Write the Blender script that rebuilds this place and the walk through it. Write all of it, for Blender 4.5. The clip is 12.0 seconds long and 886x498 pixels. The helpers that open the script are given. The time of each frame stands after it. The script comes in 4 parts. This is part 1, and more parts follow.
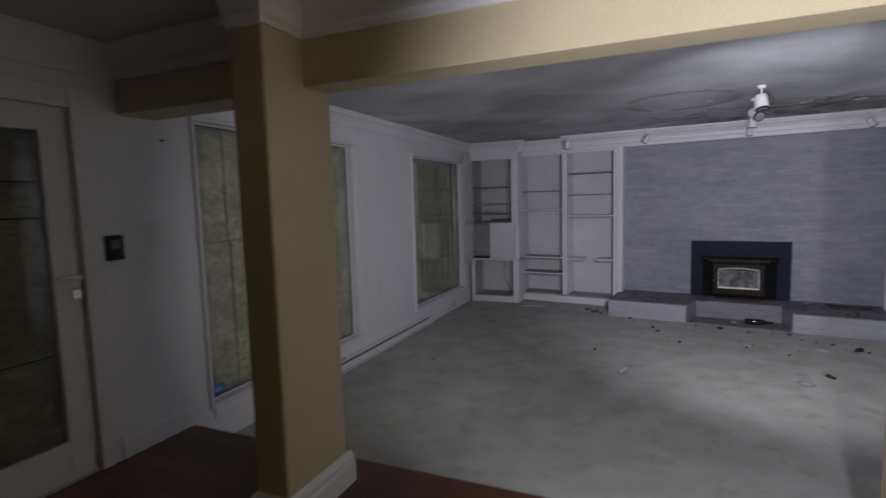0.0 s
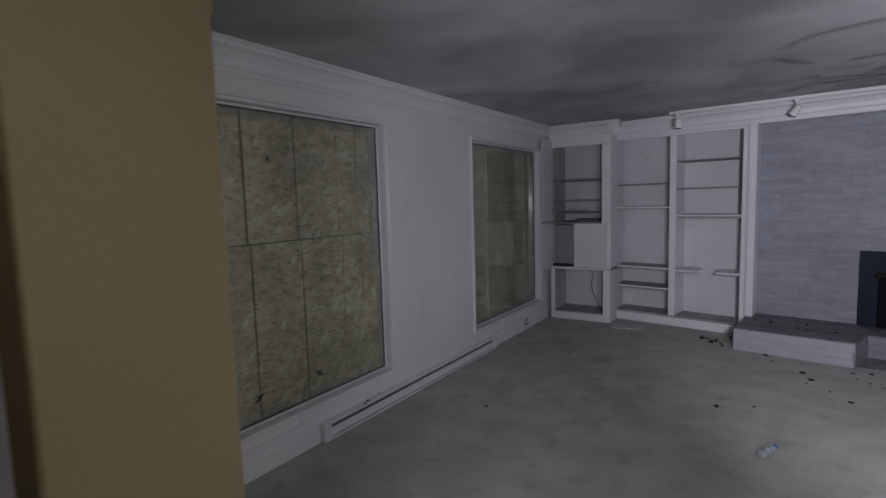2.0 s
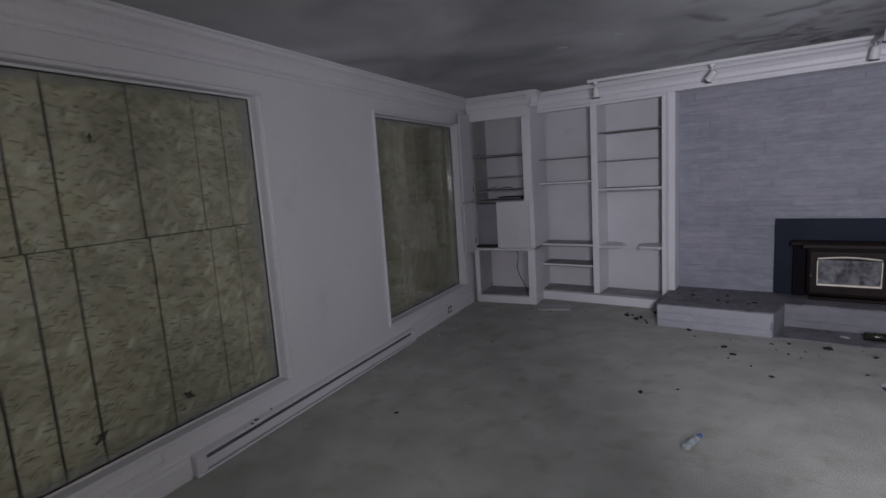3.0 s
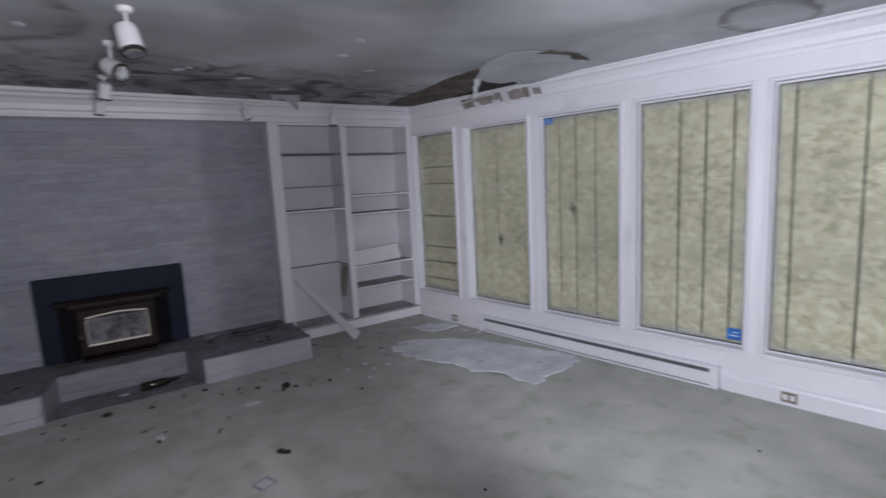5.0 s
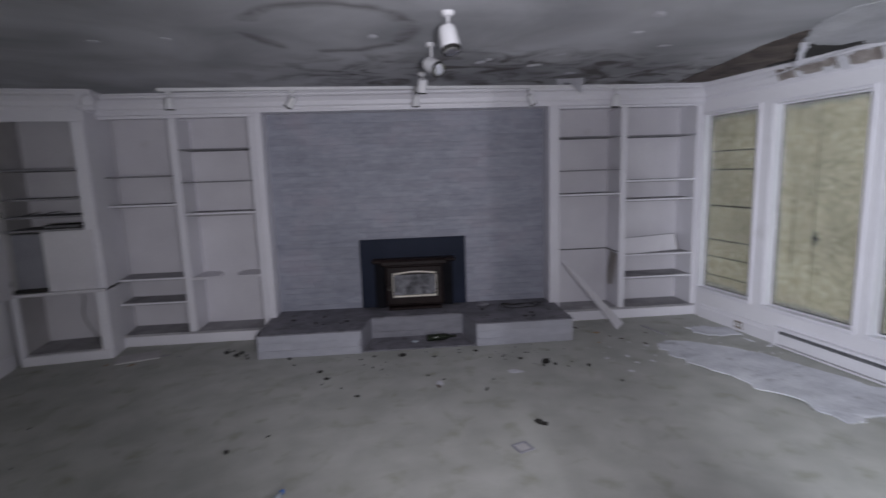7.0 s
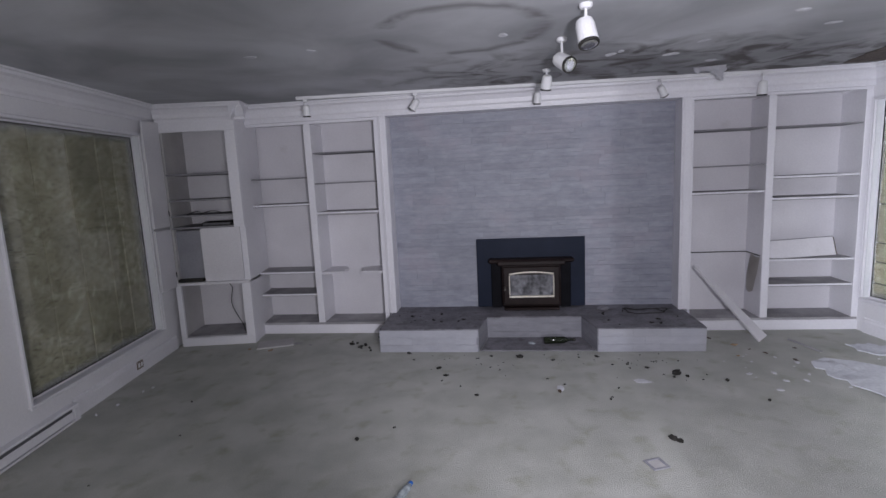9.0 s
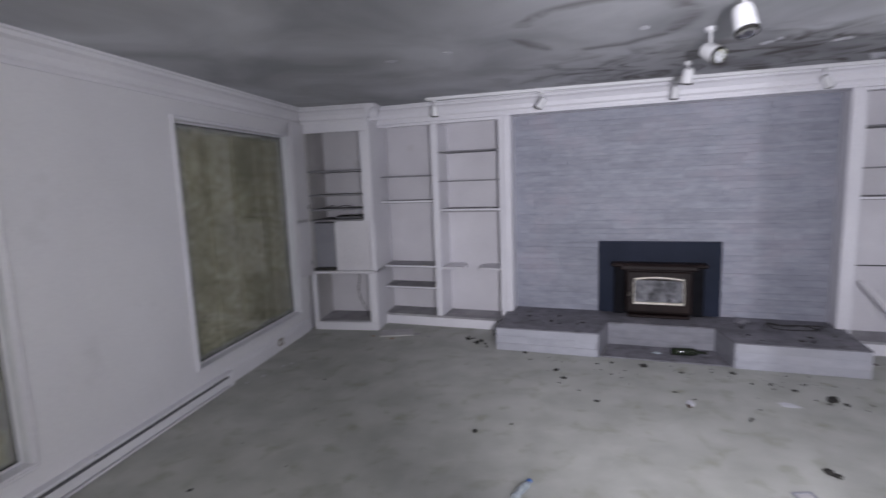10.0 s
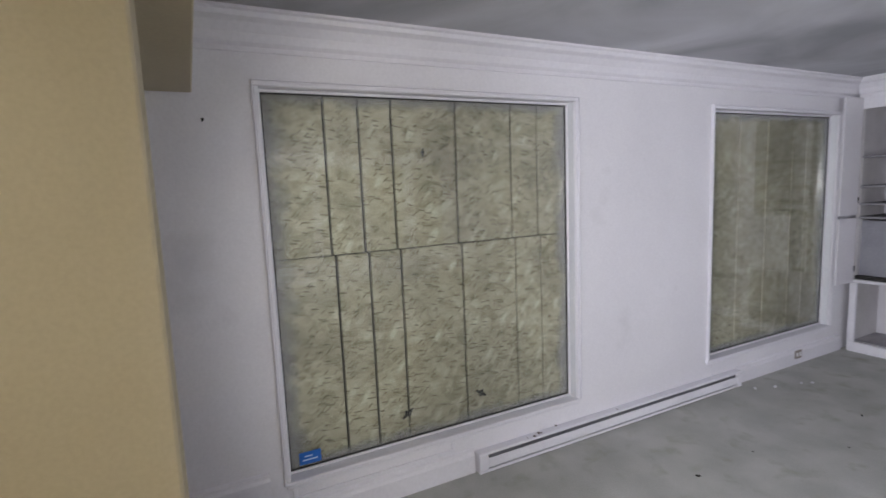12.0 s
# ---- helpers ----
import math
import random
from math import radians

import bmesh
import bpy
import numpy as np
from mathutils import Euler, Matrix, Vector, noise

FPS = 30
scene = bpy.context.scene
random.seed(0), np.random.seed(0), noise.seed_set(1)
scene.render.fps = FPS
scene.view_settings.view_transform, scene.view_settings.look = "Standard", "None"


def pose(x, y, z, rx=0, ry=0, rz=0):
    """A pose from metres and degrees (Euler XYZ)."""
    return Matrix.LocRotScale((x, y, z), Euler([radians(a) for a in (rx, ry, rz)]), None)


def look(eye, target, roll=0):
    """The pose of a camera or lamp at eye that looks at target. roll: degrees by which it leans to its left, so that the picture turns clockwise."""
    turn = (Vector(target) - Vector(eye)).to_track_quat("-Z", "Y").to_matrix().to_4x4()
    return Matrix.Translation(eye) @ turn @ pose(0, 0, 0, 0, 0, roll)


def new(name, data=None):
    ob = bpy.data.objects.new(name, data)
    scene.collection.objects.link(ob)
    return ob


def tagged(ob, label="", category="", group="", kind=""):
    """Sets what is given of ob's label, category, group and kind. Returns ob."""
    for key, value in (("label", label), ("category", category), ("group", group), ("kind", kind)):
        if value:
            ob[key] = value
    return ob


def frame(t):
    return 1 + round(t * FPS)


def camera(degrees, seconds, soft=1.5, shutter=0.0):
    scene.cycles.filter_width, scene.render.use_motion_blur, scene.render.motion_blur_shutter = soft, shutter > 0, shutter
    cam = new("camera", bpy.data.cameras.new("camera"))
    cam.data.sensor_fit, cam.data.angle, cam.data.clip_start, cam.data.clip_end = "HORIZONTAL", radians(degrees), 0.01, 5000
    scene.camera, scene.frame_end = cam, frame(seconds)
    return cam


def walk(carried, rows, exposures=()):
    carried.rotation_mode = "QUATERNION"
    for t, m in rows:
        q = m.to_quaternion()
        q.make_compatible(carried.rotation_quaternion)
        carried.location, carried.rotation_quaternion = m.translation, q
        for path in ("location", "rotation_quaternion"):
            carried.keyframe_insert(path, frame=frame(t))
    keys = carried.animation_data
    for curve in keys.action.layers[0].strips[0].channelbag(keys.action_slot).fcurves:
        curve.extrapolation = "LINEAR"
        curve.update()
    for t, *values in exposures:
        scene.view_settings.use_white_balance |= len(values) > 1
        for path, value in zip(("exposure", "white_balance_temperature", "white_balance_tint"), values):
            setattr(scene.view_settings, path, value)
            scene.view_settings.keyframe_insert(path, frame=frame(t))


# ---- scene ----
cam = camera(83.1, 12.0, shutter=0.5)
PATH = [
    (0, (1.041, 0.158, 1.642), (0.257, 1.988, 1.452), -1.6),
    (0.5, (0.923, 0.514, 1.672), (0.319, 2.413, 1.499), -1.5),
    (1, (0.858, 0.851, 1.651), (0.29, 2.763, 1.501), -2.7),
    (1.5, (0.818, 1.154, 1.633), (-0.031, 2.962, 1.537), -1.1),
    (2, (0.78, 1.448, 1.631), (-0.327, 3.103, 1.436), -1.7),
    (2.5, (0.736, 1.766, 1.643), (-0.225, 3.508, 1.434), -2.2),
    (3, (0.793, 2.005, 1.613), (-0.111, 3.766, 1.332), -3.7),
    (3.5, (0.799, 2.187, 1.646), (0.083, 4.028, 1.335), -2.0),
    (3.7, (0.777, 2.264, 1.664), (0.349, 4.198, 1.387), -1.1),
    (5.3, (1.257, 2.478, 1.692), (2.684, 3.85, 1.41), -3.1),
    (5.5, (1.251, 2.483, 1.683), (2.652, 3.881, 1.396), -3.1),
    (6, (1.242, 2.466, 1.676), (2.548, 3.948, 1.362), -4.0),
    (6.5, (1.186, 2.501, 1.674), (2.126, 4.239, 1.366), -3.7),
    (7, (1.13, 2.477, 1.689), (1.588, 4.401, 1.39), -1.9),
    (7.5, (1.049, 2.51, 1.689), (1.124, 4.485, 1.384), -1.4),
    (7.7, (1.046, 2.492, 1.699), (1.011, 4.467, 1.386), -1.5),
    (9.3, (0.988, 2.526, 1.703), (1.046, 4.507, 1.426), -2.8),
    (9.5, (0.987, 2.508, 1.696), (0.949, 4.49, 1.428), -2.6),
    (10, (0.894, 2.478, 1.7), (0.509, 4.421, 1.426), -2.1),
    (10.5, (0.856, 2.433, 1.682), (-0.031, 4.205, 1.415), -3.0),
    (11, (0.815, 2.385, 1.69), (-0.559, 3.823, 1.483), -3.4),
    (11.5, (0.757, 2.318, 1.69), (-0.922, 3.385, 1.49), -3.3),
    (12, (0.705, 2.29, 1.728), (-1.07, 3.178, 1.481), -2.4),
]
EXPOSURES = [(0.0, -1.4), (1.0, -1.55), (1.5, -1.35), (2.5, -1.4), (3.7, -1.35), (5.3, -1.65), (6.0, -1.65), (6.5, -1.65), (7.0, -1.4), (7.5, -1.1), (9.5, -0.68), (10.5, -0.22), (11.0, 0.08), (12.0, 0.35)]
# the plan is drawn in units of 1.08 m
UNIT = 1.08
walk(cam, [(t, look(eye, target, roll)) for t, eye, target, roll in PATH], EXPOSURES)

# ---- world and lights ----
world = bpy.data.worlds.new("night")
scene.world = world
world.use_nodes = True
world.node_tree.nodes["Background"].inputs[0].default_value = (0.01, 0.012, 0.016, 1)
world.node_tree.nodes["Background"].inputs[1].default_value = 0.05


def torch(name, eye, target, watts, cone, blend, radius, colour):
    """The beam of the hand torch that lights the empty house."""
    lamp = bpy.data.lights.new(name, "SPOT")
    lamp.energy, lamp.spot_size, lamp.spot_blend = watts, radians(cone), blend
    lamp.shadow_soft_size, lamp.color = radius, colour
    ob = new(name, lamp)
    ob.matrix_world = look(Vector(eye) * UNIT, Vector(target) * UNIT)
    return ob


torch("torch_beam", (1.27, 2.36, 1.58), (2.40, 7.0, 1.05), 590, 92, 0.75, 0.04, (0.915, 0.898, 1.0))
torch("torch_beam", (1.52, 2.42, 1.58), (4.8, 3.75, 1.10), 1200, 84, 0.7, 0.04, (0.865, 0.895, 1.0))
torch("torch_beam", (1.32, 0.45, 1.36), (1.75, 7.0, 1.30), 420, 104, 0.5, 0.03, (0.90, 0.905, 1.0))
torch("torch_beam", (0.70, 2.14, 1.50), (-1.66, 4.2, 1.10), 50, 90, 0.6, 0.04, (0.975, 0.955, 0.96))

# ---- helpers for building ----
EYE4 = Matrix.Identity(4)
NORTH = pose(0.55 * UNIT, 7.53 * UNIT, 0, 0, 0, -8.6)


def at(x, y, z, rz=0.0, rx=0.0, ry=0.0):
    return pose(x * UNIT, y * UNIT, z * UNIT, rx, ry, rz)


def finish(name, bm, material, m=EYE4, smooth=False):
    for v in bm.verts:
        v.co *= UNIT
    bmesh.ops.recalc_face_normals(bm, faces=bm.faces)
    mesh = bpy.data.meshes.new(name)
    bm.to_mesh(mesh)
    bm.free()
    if smooth:
        mesh.polygons.foreach_set("use_smooth", [True] * len(mesh.polygons))
    mesh.materials.append(material)
    ob = new(name, mesh)
    ob.matrix_basis = m
    return ob


def part(name, bm, material, parent, label="", smooth=False, m=EYE4):
    """One mesh under a thing or a part, in the parent's own axes."""
    ob = finish(name, bm, material, m, smooth)
    ob.parent = parent
    if label:
        tagged(ob, label)
    return ob


def share(name, mesh_of, parent, m):
    ob = new(name, mesh_of.data)
    ob.parent = parent
    ob.matrix_basis = m
    return ob


def thing(name, m, label, category, group="", kind=""):
    ob = new(name)
    ob.empty_display_size = 0.1
    ob.matrix_basis = m
    return tagged(ob, label, category, group, kind)


def solid(name, bm, material, label, category, m=EYE4, group="", kind="", smooth=False):
    return tagged(finish(name, bm, material, m, smooth), label, category, group, kind)


def structure(name, bm, material, label, category, m=EYE4):
    return solid(name, bm, material, label, category, m, kind="structure")


def box(bm, x0, y0, z0, x1, y1, z1, bevel=0.0, m=None):
    made = bmesh.ops.create_cube(bm, size=1)["verts"]
    for v in made:
        v.co = Vector(((x0 + x1) / 2 + v.co.x * (x1 - x0), (y0 + y1) / 2 + v.co.y * (y1 - y0), (z0 + z1) / 2 + v.co.z * (z1 - z0)))
    if bevel:
        edges = list({e for v in made for e in v.link_edges})
        made = bmesh.ops.bevel(bm, geom=edges, offset=bevel, segments=1, affect="EDGES")["verts"]
    if m:
        for v in {v for v in made}:
            v.co = m @ v.co
    return made


def boxed(*a, bevel=0.0, m=None):
    bm = bmesh.new()
    box(bm, *a, bevel=bevel, m=m)
    return bm


def prism(outline, z0, z1, bm=None):
    """An upright body over an outline of x, y."""
    bm = bm or bmesh.new()
    low = [bm.verts.new((x, y, z0)) for x, y in outline]
    top = [bm.verts.new((x, y, z1)) for x, y in outline]
    bm.faces.new(low[::-1]), bm.faces.new(top)
    for i in range(len(low)):
        j = (i + 1) % len(low)
        bm.faces.new((low[i], low[j], top[j], top[i]))
    return bm


def sweep(profile, start, end, out, bm=None):
    """A moulding: a profile of (out, up) run from start to end; out is the level way off the wall."""
    bm = bm or bmesh.new()
    s, e, o = Vector(start), Vector(end), Vector(out).normalized()
    rings = [[bm.verts.new(p + o * a + Vector((0, 0, b))) for a, b in profile] for p in (s, e)]
    n = len(profile)
    for i in range(n):
        j = (i + 1) % n
        bm.faces.new((rings[0][i], rings[0][j], rings[1][j], rings[1][i]))
    bm.faces.new(rings[0]), bm.faces.new(rings[1][::-1])
    return bm


def tube(bm, a, b, r0, r1=None, n=16, caps=True):
    a, b = Vector(a), Vector(b)
    q = (b - a).to_track_quat("Z", "Y")
    r1 = r0 if r1 is None else r1
    rings = [[bm.verts.new(p + q @ Vector((r * math.cos(k * math.tau / n), r * math.sin(k * math.tau / n), 0))) for k in range(n)] for p, r in ((a, r0), (b, r1))]
    for k in range(n):
        j = (k + 1) % n
        bm.faces.new((rings[0][k], rings[0][j], rings[1][j], rings[1][k]))
    if caps:
        bm.faces.new(rings[0][::-1]), bm.faces.new(rings[1])
    return bm


def lathe(profile, n=20):
    """A turned body from (radius, height)."""
    bm = bmesh.new()
    rings = [[bm.verts.new((r * math.cos(k * math.tau / n), r * math.sin(k * math.tau / n), z)) for k in range(n)] for r, z in profile]
    for lower, upper in zip(rings, rings[1:]):
        for k in range(n):
            j = (k + 1) % n
            bm.faces.new((lower[k], lower[j], upper[j], upper[k]))
    bm.faces.new(rings[0][::-1]), bm.faces.new(rings[-1])
    return bm


def cable(points, r, n=6):
    bm = bmesh.new()
    for a, b in zip(points, points[1:]):
        tube(bm, a, b, r, n=n)
    return bm


# ---- materials ----
def material(name, dark, light, rough=0.6, coarse=1.5, fine=60.0, bump=0.15, depth=0.002, metal=0.0, stain=None, stain_at=(0.55, 0.75), per_piece=0.0, spec=0.5, warp=0.0):
    """A surface whose colour wanders between two tones at two sizes, with stains and fine relief."""
    m = bpy.data.materials.new(name)
    m.use_nodes = True
    t, L = m.node_tree.nodes, m.node_tree.links
    bsdf = t["Principled BSDF"]
    where = t.new("ShaderNodeTexCoord").outputs["Object"]
    big = t.new("ShaderNodeTexNoise")
    big.inputs["Scale"].default_value, big.inputs["Detail"].default_value, big.inputs["Distortion"].default_value = coarse, 6, warp
    small = t.new("ShaderNodeTexNoise")
    small.inputs["Scale"].default_value, small.inputs["Detail"].default_value = fine, 4
    L.new(where, big.inputs["Vector"]), L.new(where, small.inputs["Vector"])
    blend = t.new("ShaderNodeMath")
    blend.operation = "MULTIPLY_ADD"
    blend.inputs[1].default_value = 0.35
    L.new(small.outputs["Fac"], blend.inputs[0])
    scaled = t.new("ShaderNodeMath")
    scaled.operation = "MULTIPLY"
    scaled.inputs[1].default_value = 0.65
    L.new(big.outputs["Fac"], scaled.inputs[0]), L.new(scaled.outputs[0], blend.inputs[2])
    ramp = t.new("ShaderNodeValToRGB")
    ramp.color_ramp.elements[0].position, ramp.color_ramp.elements[1].position = 0.36, 0.64
    ramp.color_ramp.elements[0].color, ramp.color_ramp.elements[1].color = (*dark, 1), (*light, 1)
    L.new(blend.outputs[0], ramp.inputs[0])
    colour = ramp.outputs[0]
    if stain:
        spots = t.new("ShaderNodeTexNoise")
        spots.inputs["Scale"].default_value, spots.inputs["Detail"].default_value, spots.inputs["Distortion"].default_value = coarse * 1.7, 7, 0.15
        L.new(where, spots.inputs["Vector"])
        mask = t.new("ShaderNodeMapRange")
        mask.inputs["From Min"].default_value, mask.inputs["From Max"].default_value = stain_at
        L.new(spots.outputs["Fac"], mask.inputs[0])
        mix = t.new("ShaderNodeMix")
        mix.data_type = "RGBA"
        L.new(mask.outputs[0], mix.inputs[0]), L.new(colour, mix.inputs[6])
        mix.inputs[7].default_value = (*stain, 1)
        colour = mix.outputs[2]
    if per_piece:
        info = t.new("ShaderNodeObjectInfo")
        hsv = t.new("ShaderNodeHueSaturation")
        span = t.new("ShaderNodeMapRange")
        span.inputs["To Min"].default_value, span.inputs["To Max"].default_value = 1 - per_piece, 1 + per_piece
        L.new(info.outputs["Random"], span.inputs[0]), L.new(span.outputs[0], hsv.inputs["Value"]), L.new(colour, hsv.inputs["Color"])
        colour = hsv.outputs[0]
    L.new(colour, bsdf.inputs["Base Color"])
    bsdf.inputs["Roughness"].default_value, bsdf.inputs["Metallic"].default_value = rough, metal
    bsdf.inputs["Specular IOR Level"].default_value = spec
    if bump:
        relief = t.new("ShaderNodeBump")
        relief.inputs["Strength"].default_value, relief.inputs["Distance"].default_value = bump, depth
        L.new(small.outputs["Fac"], relief.inputs["Height"]), L.new(relief.outputs[0], bsdf.inputs["Normal"])
    return m


def strand_board():
    """Pressed flakes: short stretched chips close in tone, sparse pale chips and thin dark slivers."""
    m = bpy.data.materials.new("strand_board")
    m.use_nodes = True
    t, L = m.node_tree.nodes, m.node_tree.links
    bsdf = t["Principled BSDF"]
    where = t.new("ShaderNodeTexCoord").outputs["Object"]

    def chips(angle, stretch):
        first, turn = t.new("ShaderNodeMapping"), t.new("ShaderNodeMapping")
        first.inputs["Rotation"].default_value = (angle, 0, 0)
        turn.inputs["Scale"].default_value = stretch
        bend = t.new("ShaderNodeTexNoise")
        bend.inputs["Scale"].default_value, bend.inputs["Detail"].default_value = 14.0, 2
        L.new(where, bend.inputs["Vector"])
        shift = t.new("ShaderNodeVectorMath")
        shift.operation = "MULTIPLY_ADD"
        shift.inputs[1].default_value = (0.012, 0.012, 0.012)
        L.new(bend.outputs["Color"], shift.inputs[0]), L.new(where, shift.inputs[2])
        cells = t.new("ShaderNodeTexVoronoi")
        cells.inputs["Scale"].default_value = 1.0
        L.new(shift.outputs[0], first.inputs[0]), L.new(first.outputs[0], turn.inputs[0]), L.new(turn.outputs[0], cells.inputs["Vector"])
        grey = t.new("ShaderNodeSeparateColor")
        L.new(cells.outputs["Color"], grey.inputs[0])
        return grey.outputs[0], cells.outputs["Distance"]

    def math_node(op, x, y):
        n = t.new("ShaderNodeMath")
        n.operation = op
        for i, v in enumerate((x, y)):
            if isinstance(v, (int, float)):
                n.inputs[i].default_value = v
            else:
                L.new(v, n.inputs[i])
        return n.outputs[0]

    def reach(v, lo, hi, out=1.0):
        n = t.new("ShaderNodeMapRange")
        n.inputs["From Min"].default_value, n.inputs["From Max"].default_value, n.inputs["To Max"].default_value = lo, hi, out
        L.new(v, n.inputs[0])
        return n.outputs[0]

    blotch, blotch_lay = t.new("ShaderNodeTexNoise"), t.new("ShaderNodeMapping")
    blotch_lay.inputs["Scale"].default_value = (12, 11, 19)
    blotch.inputs["Scale"].default_value, blotch.inputs["Detail"].default_value, blotch.inputs["Roughness"].default_value = 1.0, 6, 0.7
    L.new(where, blotch_lay.inputs[0]), L.new(blotch_lay.outputs[0], blotch.inputs["Vector"])
    one, one_far = chips(0.25, (16, 10, 25))
    two, two_far = chips(-0.45, (16, 11, 30))
    three, three_far = chips(0.9, (16, 10, 26))
    sliver, sliver_far = chips(0.15, (16, 15, 80))
    cross, cross_far = chips(-1.0, (16, 9, 24))
    slant, slant_far = chips(-0.75, (16, 18, 84))
    tone = math_node("ADD", math_node("MULTIPLY", math_node("ADD", one, two), 0.36), math_node("MULTIPLY", three, 0.28))
    ramp = t.new("ShaderNodeValToRGB")
    e = ramp.color_ramp.elements
    e[0].position, e[0].color = 0.17, (0.221, 0.199, 0.139, 1)
    e[1].position, e[1].color = 0.85, (0.368, 0.343, 0.264, 1)

    def over(below, amount, colour):
        n = t.new("ShaderNodeMix")
        n.data_type = "RGBA"
        L.new(amount, n.inputs[0]), L.new(below, n.inputs[6])
        n.inputs[7].default_value = (*colour, 1)
        return n.outputs[2]

    grain, lay = t.new("ShaderNodeTexNoise"), t.new("ShaderNodeMapping")
    lay.inputs["Scale"].default_value = (20, 26, 150)
    grain.inputs["Scale"].default_value, grain.inputs["Detail"].default_value = 1.0, 4
    L.new(where, lay.inputs[0]), L.new(lay.outputs[0], grain.inputs["Vector"])
    fibre = grain.outputs["Fac"]
    pale = math_node("MULTIPLY", math_node("MULTIPLY", reach(cross, 0.88, 0.93, 0.50), reach(cross_far, 0.62, 0.36)), reach(fibre, 0.30, 0.40))
    L.new(math_node("ADD", math_node("MULTIPLY", tone, 0.86), math_node("MULTIPLY", reach(fibre, 0.3, 0.7), 0.14)), ramp.inputs[0])
    torn = math_node("MULTIPLY", reach(slant, 0.80, 0.86, 0.7), math_node("MULTIPLY", reach(slant_far, 0.46, 0.36), reach(fibre, 0.36, 0.46)))
    thin = math_node("MULTIPLY", reach(sliver, 0.79, 0.85, 0.75), math_node("MULTIPLY", reach(sliver_far, 0.46, 0.36), reach(fibre, 0.36, 0.46)))
    dark = math_node("MULTIPLY", reach(three, 0.90, 0.95, 0.7), math_node("MULTIPLY", reach(three_far, 0.34, 0.22), reach(fibre, 0.45, 0.56)))
    colour = over(over(over(over(over(ramp.outputs[0], reach(blotch.outputs["Fac"], 0.50, 0.65, 0.60), (0.180, 0.155, 0.098)), torn, (0.09, 0.068, 0.035)), pale, (0.50, 0.48, 0.385)), thin, (0.075, 0.056, 0.03)), dark, (0.13, 0.095, 0.045))
    damp = t.new("ShaderNodeTexNoise")
    damp.inputs["Scale"].default_value, damp.inputs["Detail"].default_value = 2.2, 6
    L.new(where, damp.inputs["Vector"])
    span = t.new("ShaderNodeMapRange")
    span.inputs["From Min"].default_value, span.inputs["From Max"].default_value = 0.35, 0.65
    span.inputs["To Min"].default_value, span.inputs["To Max"].default_value = 0.82, 1.12
    L.new(damp.outputs["Fac"], span.inputs[0])
    hsv = t.new("ShaderNodeHueSaturation")
    L.new(colour, hsv.inputs["Color"]), L.new(span.outputs[0], hsv.inputs["Value"])
    L.new(hsv.outputs[0], bsdf.inputs["Base Color"])
    bsdf.inputs["Roughness"].default_value = 0.75
    relief = t.new("ShaderNodeBump")
    relief.inputs["Strength"].default_value, relief.inputs["Distance"].default_value = 0.3, 0.002
    L.new(tone, relief.inputs["Height"]), L.new(relief.outputs[0], bsdf.inputs["Normal"])
    return m


